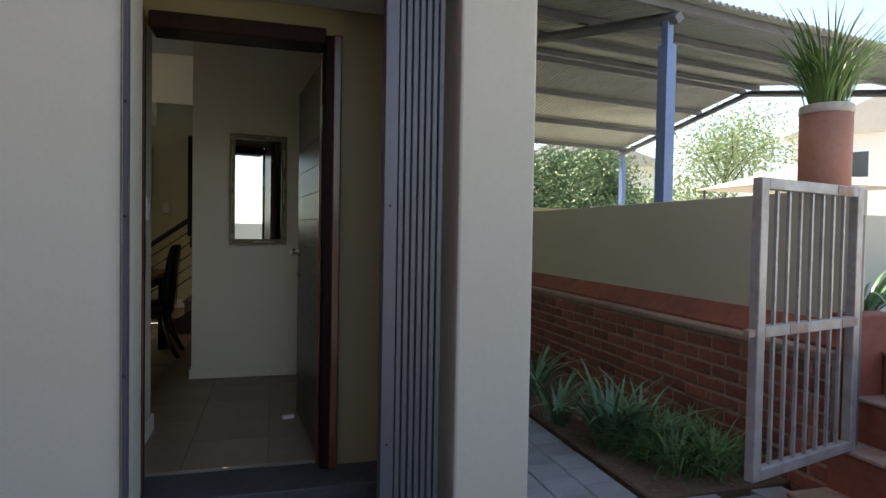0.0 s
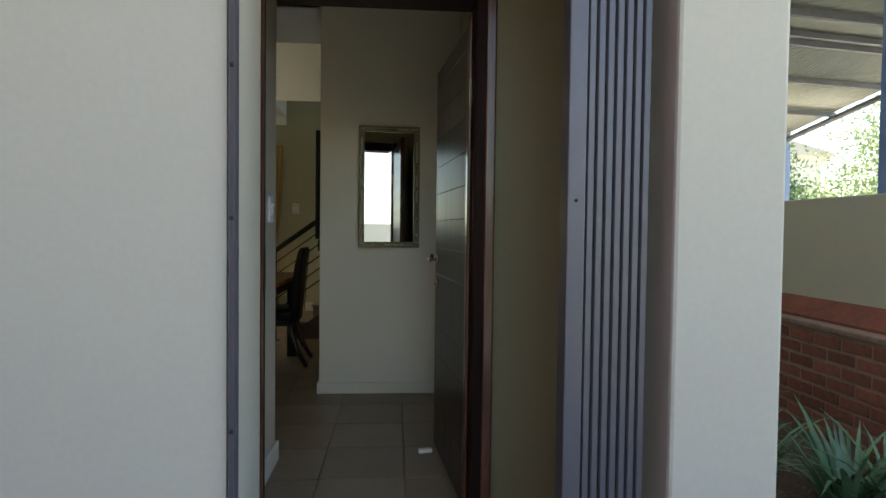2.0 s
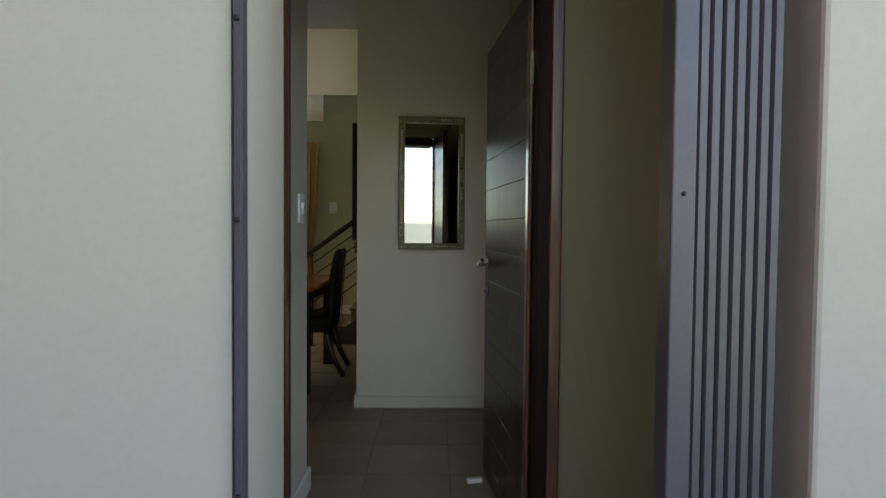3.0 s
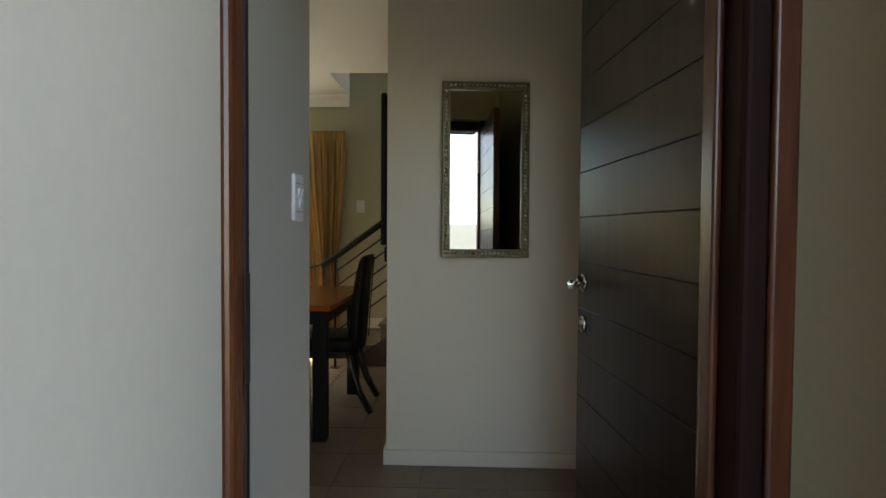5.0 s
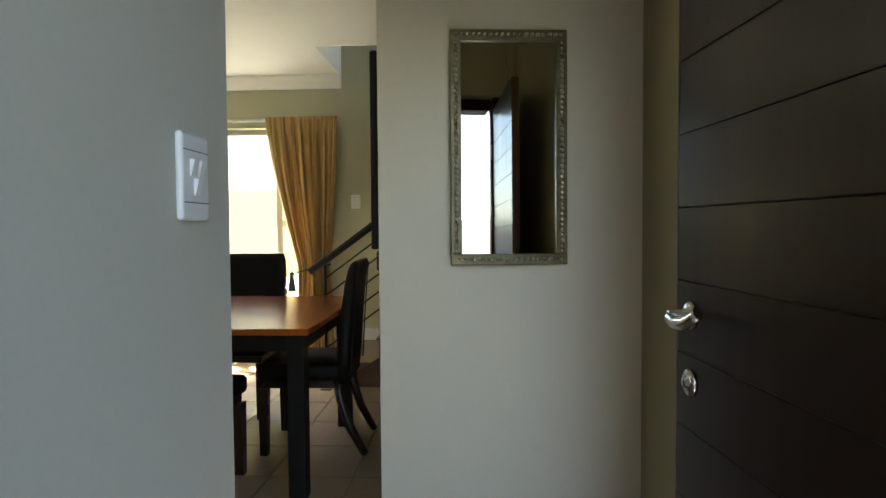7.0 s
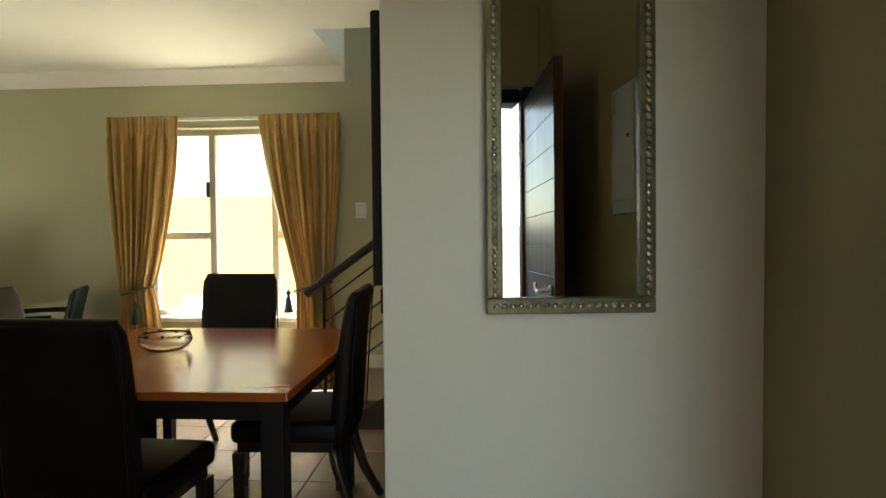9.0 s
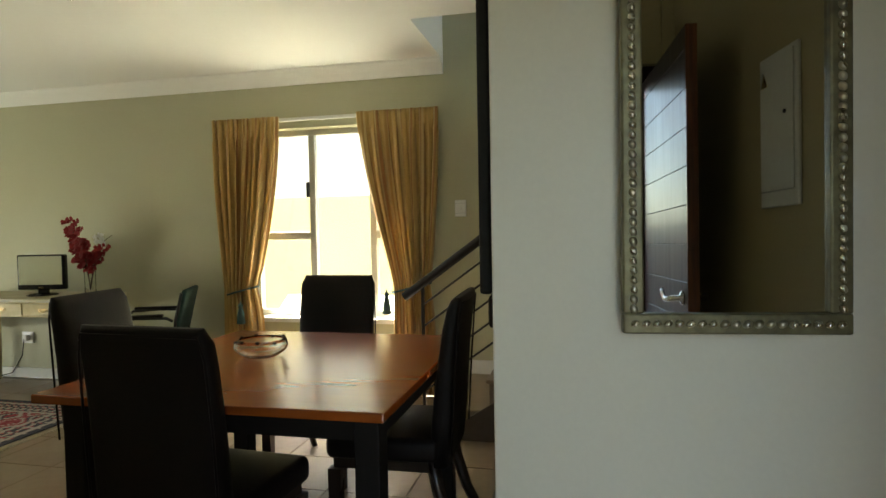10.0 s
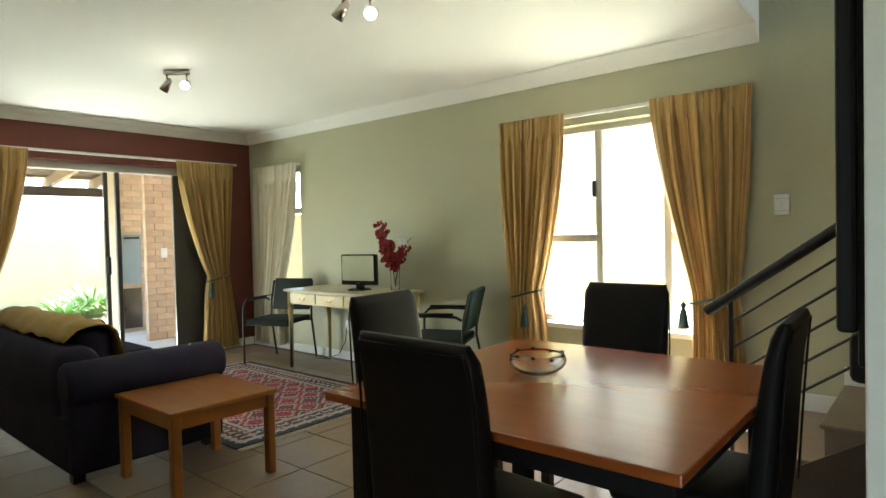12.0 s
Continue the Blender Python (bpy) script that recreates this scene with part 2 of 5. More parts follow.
ROOFTILE = surface("far grey-brown roof", (0.22, 0.17, 0.14), 0.85, None, 12, 1, 0.6, 0.2)
REDCEMENT = surface("worn red painted cement", (0.33, 0.10, 0.06), 0.8, (0.18, 0.062, 0.044), 18, 4, 0.9, 0.3)
THATCH = surface("pale canvas shade roof", (0.55, 0.50, 0.42), 0.85, None, 30, 2, 0.6, 0.2)
DARKPANE = surface("dark window pane", (0.05, 0.06, 0.07), 0.12)
CREAMWALL = surface("sunlit cream garden wall", (0.56, 0.50, 0.30), 0.85, (0.50, 0.44, 0.265), 40, 1, 0.6, 0.1)
FACEBRICK = surface("yellow-orange face brick", (0.62, 0.46, 0.32), 0.8, (0.54, 0.38, 0.25), 40, 8, 0.8, 0.3, tint=0.12)
PALEMORTAR = surface("pale mortar", (0.50, 0.41, 0.30), 0.9, None, 60, 5, 0.5, 0.3)
BRAAI = surface("pale steel fireplace door", (0.24, 0.31, 0.35), 0.5, None, 30, 4, 0.5, 0.03)
RAFTER = surface("weathered roof timber", (0.40, 0.30, 0.19), 0.75, (0.30, 0.21, 0.13), 20, 4, 0.8, 0.2)
LAWN = surface("dry ground and lawn", (0.14, 0.15, 0.06), 0.95, (0.20, 0.17, 0.10), 8, 0.4, 0.9, 0.3)
GREYBLUE = surface("slate blue painted garden wall", (0.17, 0.20, 0.215), 0.85, None, 30, 1, 0.5, 0.1)
CONCRETE = surface("sunlit grey concrete terrace", (0.52, 0.50, 0.45), 0.9, None, 20, 1, 0.6, 0.2)
PANE = glass("window glass")
CLEAR = glass("thick clear glass", (0.97, 0.98, 0.96))
CLEAR.node_tree.nodes["Principled BSDF"].inputs["IOR"].default_value = 1.2
BEADSILVER = surface("rubbed silver-gilt beading", (0.66, 0.61, 0.47), 0.27, (0.42, 0.38, 0.28), 60, 14, 0.8, 0.05, metal=0.9)
BOARDPAINT = surface("off-white enamelled sheet steel", (0.46, 0.45, 0.39), 0.4, None, 40, 4, 0.3, 0.01)
BEAD = surface("dark glass bead", (0.03, 0.02, 0.018), 0.2)
MIRROR = bpy.data.materials.new("mirror silvering")
MIRROR.use_nodes = True
MIRROR.node_tree.nodes["Principled BSDF"].inputs["Metallic"].default_value = 1.0
MIRROR.node_tree.nodes["Principled BSDF"].inputs["Roughness"].default_value = 0.015
MIRROR.node_tree.nodes["Principled BSDF"].inputs["Base Color"].default_value = (0.76, 0.77, 0.74, 1)
CURTAIN = stripes(surface("gold striped curtain cloth", (0.42, 0.24, 0.065), 0.75, (0.33, 0.18, 0.045), 150, 5, 0.8, 0.2, sheen=0.3), "X", 0.13,
                  [(0.0, (0.60, 0.40, 0.14)), (0.42, (0.44, 0.26, 0.09)), (0.52, (0.66, 0.50, 0.23)), (0.66, (0.42, 0.21, 0.075)), (0.76, (0.58, 0.38, 0.13))])
SHEER = surface("pale cream curtain cloth", (0.72, 0.67, 0.55), 0.85, (0.66, 0.60, 0.47), 150, 5, 0.7, 0.2, sheen=0.2)


def backlit(m, share):
    """Lets a thin cloth pass light through from behind."""
    n, l = m.node_tree.nodes, m.node_tree.links
    b, out = n["Principled BSDF"], n["Material Output"]
    thin, mix = n.new("ShaderNodeBsdfTranslucent"), n.new("ShaderNodeMixShader")
    l.new(b.inputs["Base Color"].links[0].from_socket, thin.inputs["Color"])
    mix.inputs[0].default_value = share
    l.new(b.outputs[0], mix.inputs[1])
    l.new(thin.outputs[0], mix.inputs[2])
    l.new(mix.outputs[0], out.inputs["Surface"])


backlit(CURTAIN, 0.15)
backlit(SHEER, 0.45)
BULB = glow("lit spot lamp", (1.0, 0.93, 0.78), 14.0)


# ---- building helpers ----
def box(bm, x0, x1, y0, y1, z0, z1, bevel=0.0, seg=2):
    ret = bmesh.ops.create_cube(bm, size=1, matrix=Matrix.Translation(((x0 + x1) / 2, (y0 + y1) / 2, (z0 + z1) / 2)) @ Matrix.Diagonal((abs(x1 - x0), abs(y1 - y0), abs(z1 - z0), 1)))
    if bevel:
        edges = {e for v in ret["verts"] for e in v.link_edges}
        bmesh.ops.bevel(bm, geom=list(edges), offset=bevel, segments=seg, profile=0.5, affect="EDGES")
    return bm


def boxes(*rows, bevel=0.0, seg=2):
    bm = bmesh.new()
    for r in rows:
        box(bm, *r, bevel=bevel, seg=seg)
    return bm


def tube(bm, points, radius, sides=8, closed=False, taper=None, flat=1.0):
    """A swept tube along points, its radius one number, or tapering to `taper`; flat squashes it."""
    points = [Vector(p) for p in points]
    rings, up0 = [], None
    n = len(points)
    for i, p in enumerate(points):
        a = points[(i - 1) % n] if closed or i else p
        b = points[(i + 1) % n] if closed or i < n - 1 else p
        d = (b - a).normalized()
        side = d.cross(up0 if up0 is not None else (Vector((0, 0, 1)) if abs(d.z) < 0.9 else Vector((1, 0, 0)))).normalized()
        up = side.cross(d).normalized()
        up0 = up
        r = radius if taper is None else radius + (taper - radius) * i / (n - 1)
        rings.append([bm.verts.new(p + side * math.cos(q) * r + up * math.sin(q) * r * flat) for q in (2 * math.pi * k / sides for k in range(sides))])
    for i in range(n if closed else n - 1):
        a, b = rings[i], rings[(i + 1) % n]
        for k in range(sides):
            f = bm.faces.new((a[k], a[(k + 1) % sides], b[(k + 1) % sides], b[k]))
            f.smooth = True
    if not closed:
        bm.faces.new(list(reversed(rings[0])))
        bm.faces.new(rings[-1])
    return bm


def lathe(bm, profile, centre=(0, 0, 0), sides=24):
    """Turns a profile of (radius, height) round a vertical axis."""
    c = Vector(centre)
    rings = [[bm.verts.new(c + Vector((r * math.cos(q), r * math.sin(q), h))) for q in (2 * math.pi * k / sides for k in range(sides))] for r, h in profile]
    for a, b in zip(rings, rings[1:]):
        for k in range(sides):
            bm.faces.new((a[k], a[(k + 1) % sides], b[(k + 1) % sides], b[k])).smooth = True
    bm.faces.new(list(reversed(rings[0])))
    bm.faces.new(rings[-1])
    return bm


def mesh_of(bm, name, material):
    bmesh.ops.recalc_face_normals(bm, faces=bm.faces)
    me = bpy.data.meshes.new(name)
    bm.to_mesh(me)
    bm.free()
    me.materials.append(material)
    return me


def part(name, bm, material, parent, label="", at=None):
    ob = new(name, mesh_of(bm, name, material))
    ob.parent = parent
    if at is not None:
        ob.matrix_basis = at
    return tagged(ob, label)


def whole(name, bm, material, label, category, group="", kind="", at=None):
    ob = new(name, mesh_of(bm, name, material))
    if at is not None:
        ob.matrix_basis = at
    return tagged(ob, label, category, group, kind)


def thing(name, label, category, group="", kind="", at=None):
    ob = new(name)
    ob.empty_display_size = 0.1
    if at is not None:
        ob.matrix_basis = at
    return tagged(ob, label, category, group, kind)


def built(name, bm, material, label, category="wall"):
    return whole(name, bm, material, label, category, kind="structure")


def prism(bm, pts, axis, a, b):
    """Extrudes a closed outline of two coordinates along the third axis."""
    def at(u, v, w):
        return {"x": (w, u, v), "y": (u, w, v), "z": (u, v, w)}[axis]
    lo = [bm.verts.new(at(u, v, a)) for u, v in pts]
    hi = [bm.verts.new(at(u, v, b)) for u, v in pts]
    bm.faces.new(list(reversed(lo)))
    bm.faces.new(hi)
    for i in range(len(pts)):
        j = (i + 1) % len(pts)
        bm.faces.new((lo[i], lo[j], hi[j], hi[i]))
    return bm


# ---- the large structure ----
GROUND = -0.13
FAR, RED, CEIL, HALL_CEIL = 7.82, -6.17, 2.46, 2.78
UP = 5.8

whole("ground", boxes((-400, 400, -400, 400, GROUND - 0.5, GROUND - 0.05)), LAWN, "dry lawn and ground reaching to the horizon", "ground", kind="structure")
# entrance front: wall, recess, pillar
bm = bmesh.new()
prism(bm, [(-7.0, 2.115), (0.212, 2.115), (0.165, 2.68), (0.09, 2.739), (0.084, 2.80), (0.028, 2.801), (0.028, 3.0), (-7.0, 3.0)], "z", GROUND - 0.1, UP)
built("wall_front", bm, PLASTER_OUT, "shaded beige plastered outside wall beside the entrance")
built("wall_front_pillar", boxes((1.37, 1.688, 2.225, 2.949, GROUND - 0.1, UP), bevel=0.012), PLASTER_OUT, "beige plastered pillar beside the entrance")
built("wall_front_lintel", boxes((0.20, 1.37, 2.225, 2.919, 2.19, UP)), PLASTER_OUT, "beige plastered lintel over the entrance recess")
built("wall_entrance_right", boxes((0.986, 1.68, 2.95, 3.08, GROUND - 0.1, UP)), PAINT_SHADED, "olive wall beside the front door, shade painted into its colour")
built("wall_entrance_top", boxes((0.071, 0.985, 2.92, 3.06, 2.062, UP)), PAINT_SHADED, "olive wall above the front door, shade painted into its colour")
built("wall_hall_left", boxes((-0.12, 0.030, 2.802, 3.624, 0, HALL_CEIL), bevel=0.006), PAINT_SKYLIT, "short painted hall wall with a light switch")
built("wall_hall_right", boxes((1.045, 1.30, 3.081, 4.84, 0, UP)), PAINT_SHADED, "olive side wall of the entrance hall, shade painted into its colour")
built("wall_mirror", boxes((0.088, 1.30, 4.84, 5.75, 0, UP), bevel=0.004), PAINT_WARMLIT, "wall with a hanging mirror, warm light painted into its colour")
built("wall_stair_side", boxes((1.30, 2.2, 5.55, 5.75, 0, UP)), PLASTER_IN, "painted wall beside the stairs")
built("wall_living_front", boxes((RED, -0.12, 3.0, 3.2, 0, CEIL)), PLASTER_IN, "painted front wall of the living room")


def wall_with_holes(along, lo, hi, z0, z1, t0, t1, holes):
    """A wall along x or y with rectangular holes (a, b, low, high)."""
    bm = bmesh.new()
    cuts = sorted(holes)
    a = lo
    def put(u0, u1, w0, w1):
        if u1 - u0 > 1e-4 and w1 - w0 > 1e-4:
            box(bm, *((u0, u1, t0, t1) if along == "x" else (t0, t1, u0, u1)), w0, w1)
    for h0, h1, l, h in cuts:
        put(a, h0, z0, z1)
        put(h0, h1, z0, l)
        put(h0, h1, h, z1)
        a = h1
    put(a, hi, z0, z1)
    return bm


WIN1 = (-2.28, -0.98, 0.56, 2.03)
WIN2 = (-5.90, -5.20, 0.56, 2.03)
SLIDE = (4.9, 7.30, 0.0, 2.03)
# The unseen opening high in this wall is added to light the stairwell.
built("wall_stair_end", wall_with_holes("y", 5.75, FAR, 0, UP, 2.2, 2.4, [(6.97, 7.80, 2.2, 5.5)]), PLASTER_IN, "painted wall at the head of the stairs")
built("wall_window", wall_with_holes("x", RED, 2.4, 0, UP, FAR, FAR + 0.24, [WIN1, WIN2]), PLASTER_IN, "sage grey painted living room wall with windows")
built("wall_red", wall_with_holes("y", 3.2, FAR, 0, CEIL, RED - 0.24, RED, [SLIDE]), PAINT_RED, "deep red painted wall round the sliding door")
whole("ceiling", boxes((RED, -0.68, 3.2, FAR, CEIL, CEIL + 0.25), (-0.68, -0.25, 3.2, 6.95, CEIL, CEIL + 0.25), (-0.25, 0.088, 5.0, 6.95, CEIL, CEIL + 0.25), (0.088, 2.2, 5.76, 6.95, CEIL, CEIL + 0.25)), CEILING, "flat white painted living room ceiling", "ceiling", kind="structure")
whole("ceiling_hall", boxes((-0.25, 1.30, 3.0, 5.0, HALL_CEIL, HALL_CEIL + 0.1)), CEILING, "white painted hall ceiling", "ceiling", kind="structure")
whole("ceiling_upper", boxes((RED - 0.24, 2.4, 2.115, FAR + 0.24, UP, UP + 0.2)), CEILING, "white ceiling over the stairwell", "ceiling", kind="structure")
built("wall_upper_stairwell", boxes((-0.68 - 0.15, -0.68, 6.95, FAR, CEIL + 0.251, UP), (-0.68, 2.2, 6.80, 6.95, CEIL + 0.251, UP)), CEILING, "white upper wall of the stairwell")
built("wall_upper_west", boxes((RED - 0.24, RED, 2.7, FAR, CEIL + 0.25, UP)), PLASTER_OUT, "outside wall of the upper storey")
# Unseen wall, added only to keep light from the left off the entrance.
built("wall_wing", boxes((-1.2, -1.0, -7.0, 2.114, GROUND - 0.1, UP)), BRICK, "unseen red brick wall added to block light from the left")
# cove cornice along the far and red walls
def cornice(name, along, lo, hi, base, sign):
    prof = [(0, 0), (0.02, 0), (0.035, 0.02), (0.055, 0.045), (0.085, 0.07), (0.10, 0.09), (0.10, 0.103), (0, 0.103)]
    bm = bmesh.new()
    if along == "x":
        prism(bm, [(base + sign * u, CEIL - 0.104 + v) for u, v in prof], "x", lo, hi)
    else:
        prism(bm, [(base + sign * u, CEIL - 0.104 + v) for u, v in prof], "y", lo, hi)
    return built(name, bm, CEILING, "white plaster cove cornice under the ceiling", "cornice")
cornice("trim_cornice_far", "x", RED + 0.004, -0.68, FAR - 0.002, -1)
cornice("trim_cornice_red", "y", 3.2, FAR - 0.004, RED + 0.002, 1)

# skirtings
def skirting(name, rows, label="white painted skirting board along the wall"):
    return built(name, boxes(*rows, bevel=0.004, seg=1), TRIM, label, "skirting")
skirting("baseboard_far", [(RED + 0.02, -0.72, FAR - 0.018, FAR - 0.001, 0.001, 0.085)])
built("baseboard_mirror", boxes((0.075, 1.044, 4.824, 4.839, 0.001, 0.078), bevel=0.004, seg=1), PAINT_WARMLIT, "skirting board painted like the wall", "skirting")
skirting("baseboard_hall", [(0.031, 0.046, 2.815, 3.639, 0.001, 0.10), (-0.12, 0.0305, 3.625, 3.640, 0.001, 0.10)])
skirting("baseboard_mirror_end", [(0.073, 0.087, 4.842, 5.749, 0.001, 0.078)])
skirting("baseboard_right", [(1.028, 1.044, 3.085, 4.822, 0.001, 0.078)])
skirting("baseboard_red", [(RED + 0.001, RED + 0.018, 7.30, FAR - 0.02, 0.001, 0.085)])

built("floor_slab", boxes((RED, 1.30, 3.0, 5.55, -0.25, -0.006), (RED, 2.2, 5.5501, FAR, -0.25, -0.006)), GROUT, "grout bed under the floor tiles", "floor")
built("floor_threshold", boxes((0.06, 1.36, 2.70, 2.998, -0.20, -0.012), bevel=0.006), SLATE, "dark slate threshold step at the front door", "step")


# ---- entrance ----
frame_bm = boxes((0.085, 0.154, 2.74, 2.801, -0.012, 2.06), bevel=0.016, seg=4)
door_frame = thing("door_frame", "red-brown varnished timber door frame in the entrance", "door frame", kind="structure")
part("jamb", frame_bm, MERANTI, door_frame)
part("jamb", boxes((0.905, 0.985, 2.90, 3.03, -0.012, 2.06), bevel=0.012, seg=3), MERANTI_SHADED, door_frame, "hinge jamb with shade painted into its colour")
part("moulding", tube(bmesh.new(), [(0.131, 2.741, -0.012), (0.131, 2.741, 2.055)], 0.008, 10), MERANTI, door_frame, "rounded moulding down the jamb")
part("weather_strip", boxes((0.148, 0.1565, 2.787, 2.8025, -0.012, 1.98), bevel=0.002, seg=1), GROOVE, door_frame, "black rebate down the jamb")
part("stop_bead", boxes((0.889, 0.9045, 2.972, 3.028, -0.012, 1.984), bevel=0.006, seg=3), MERANTI, door_frame)
part("hinge_leaf", boxes((0.890, 0.904, 2.9690, 2.9715, 1.63, 1.735), bevel=0.001, seg=1), PEWTER, door_frame, "worn brass hinge leaf")
part("edge_bead", boxes((0.945, 0.985, 2.884, 2.8995, -0.012, 2.06), bevel=0.006, seg=3), MERANTI, door_frame)
part("head", boxes((0.161, 0.904, 2.80, 2.97, 1.985, 2.06), bevel=0.012, seg=3), MERANTI_SHADED, door_frame, "door head with shade painted into its colour")
part("strike_plate", boxes((0.1567, 0.1585, 2.780, 2.799, 0.93, 1.09)), BLACKSTEEL, door_frame, "dark steel strike plate")

LEAF_W, LEAF_H = 0.795, 1.965
door = thing("front_door", "dark stained timber front door with horizontal grooves, standing open", "door", at=pose(0.902, 3.032, 0.008, 0, 0, 90 + 5.5))
part("core", boxes((0.0, LEAF_W, -0.034, -0.006, 0.0, LEAF_H), bevel=0.002, seg=1), GROOVE, door)
edges = [0.0] + [0.084 + 0.138 * i for i in range(14)] + [LEAF_H]
for z0, z1 in zip(edges, edges[1:]):
    part("board", boxes((0.002, LEAF_W - 0.002, -0.040, 0.0, z0 + 0.0009, z1 - 0.0009), bevel=0.0011, seg=1), DOORWOOD, door)


part("edge_lipping", boxes((LEAF_W, LEAF_W + 0.004, -0.040, 0.0, 0.0, LEAF_H)), MERANTI, door, "bare red-brown door edge")


def lever(parent, x, z, side):
    h = part("door_handle", lathe(bmesh.new(), [(0.001, 0), (0.026, 0), (0.026, 0.006), (0.020, 0.010), (0.011, 0.012), (0.010, 0.045), (0.001, 0.046)], sides=20), CHROME, parent, "satin nickel lever handle",
             at=pose(x, side[0], z, side[1], 0, 0))
    bm = bmesh.new()
    tube(bm, [(0, 0, 0.042), (-0.012, 0.003, 0.050), (-0.04, 0.008, 0.053), (-0.075, 0.004, 0.052), (-0.105, -0.010, 0.050), (-0.122, -0.022, 0.049)], 0.0095, 10, taper=0.012, flat=0.7)
    part("lever", bm, CHROME, h)
    k = part("lock_rose", lathe(bmesh.new(), [(0.001, 0), (0.025, 0), (0.025, 0.007), (0.020, 0.010), (0.009, 0.010), (0.009, 0.016), (0.001, 0.016)], sides=20), CHROME, parent, "satin nickel lock rose with key cylinder",
             at=pose(x, side[0], z - 0.125, side[1], 0, 0))
    part("keyhole", boxes((-0.0012, 0.0012, -0.006, 0.006, 0.0162, 0.0172)), BLACKSTEEL, k)


lever(door, LEAF_W - 0.062, 0.99, (0.0, -90))
lever(door, LEAF_W - 0.062, 0.99, (-0.040, 90))
for z in (0.25, 1.69):
    hg = part("hinge", boxes((-0.004, 0.001, -0.038, 0.004, z - 0.05, z + 0.05), bevel=0.001, seg=1), BRASS, door, "worn brass butt hinge")
    bm = bmesh.new()
    tube(bm, [(0, 0.006, z - 0.05), (0, 0.006, z + 0.05)], 0.007, 10)
    part("knuckle", bm, BRASS, hg)
whole("door_wedge", boxes((-0.035, 0.035, -0.014, 0.014, 0.0, 0.022), bevel=0.005), TRIM, "small white wedge lying on the floor by the door", "door wedge", at=pose(0.775, 3.70, 0.001, 0, 0, 12))

# folding security gate, pushed together against the pillar
gate = thing("folding_gate", "grey steel folding security gate, pushed together by the pillar", "security gate", at=pose(1.085, 2.285, GROUND + 0.02))
part("lead_post", boxes((0.0, 0.052, -0.012, 0.062, 0, 2.52), bevel=0.004), GATEPAINT, gate)
for i in range(7):
    x0 = 0.055 + i * 0.0262
    bm = bmesh.new()
    prism(bm, [(x0, 0.0), (x0 + 0.004, -0.008), (x0 + 0.0195, -0.008), (x0 + 0.0235, 0.0), (x0 + 0.0235, 0.05), (x0, 0.05)], "z", 0.01, 2.5)
    part("upright", bm, GATEPAINT, gate)
for z in (0.42, 1.345, 2.27):
    bm = bmesh.new()
    lathe(bm, [(0.001, 0), (0.0055, 0), (0.0045, 0.003), (0.001, 0.0035)], sides=10)
    part("rivet", bm, BLACKSTEEL, gate, "dark rivet head", at=pose(0.026, -0.0121, z, 90, 0, 0))
part("bottom_track", boxes((-0.86, 0.26, 0.0, 0.04, -0.019, -0.004), bevel=0.002, seg=1), GATEPAINT, gate)
channel = thing("gate_channel", "grey steel closing channel of the security gate on the wall corner", "gate channel", at=pose(0.222, 2.10, GROUND))
bm = bmesh.new()
prism(bm, [(0, 0), (0.012, -0.002), (0.014, 0.004), (0.014, 0.034), (0.011, 0.034), (0.011, 0.008), (0.003, 0.008), (0.003, 0.034), (-0.002, 0.034)], "z", 0.0, 2.54)
part("channel", bm, GATEPAINT, channel)
for z in (0.33, 0.79, 1.30, 1.66):
    part("bolt", lathe(bmesh.new(), [(0.001, 0), (0.0065, 0), (0.005, 0.005), (0.001, 0.006)], sides=8), BLACKSTEEL, channel, "dark bolt head", at=pose(0.006, -0.001, z, 90, 0, 0))


# ---- hall ----
def rocker_switch(at, rockers, label, tilt=0):
    s = thing("light_switch", label, "light switch", at=at)
    w, h = 0.084, 0.122
    part("plate", boxes((-w / 2, w / 2, -0.011, 0.0, -h / 2, h / 2), bevel=0.006, seg=3), WHITEPLASTIC, s)
    for x, z in rockers:
        bm = bmesh.new()
        prism(bm, [(-0.0112, z - 0.012), (-0.013, z - 0.011), (-0.0185, z + 0.011), (-0.0112, z + 0.012)], "x", x - 0.0075, x + 0.0075)
        part("rocker", bm, WHITEPLASTIC, s)
    for z in (-0.036, 0.036):
        part("seam", boxes((-w / 2 + 0.004, w / 2 - 0.004, -0.0114, -0.0108, z - 0.0006, z + 0.0006)), GATEPAINT, s)
    return s


rocker_switch(pose(0.0305, 3.478, 1.235, 0, 0, 90), [(-0.012, 0.012), (0.012, 0.012), (0.0, -0.014)], "white plastic three-rocker switch on the hall wall")
rocker_switch(pose(-0.566, FAR - 0.0005, 1.382, 0, 0, 0), [(0.0, 0.0)], "white plastic light switch on the stair wall")

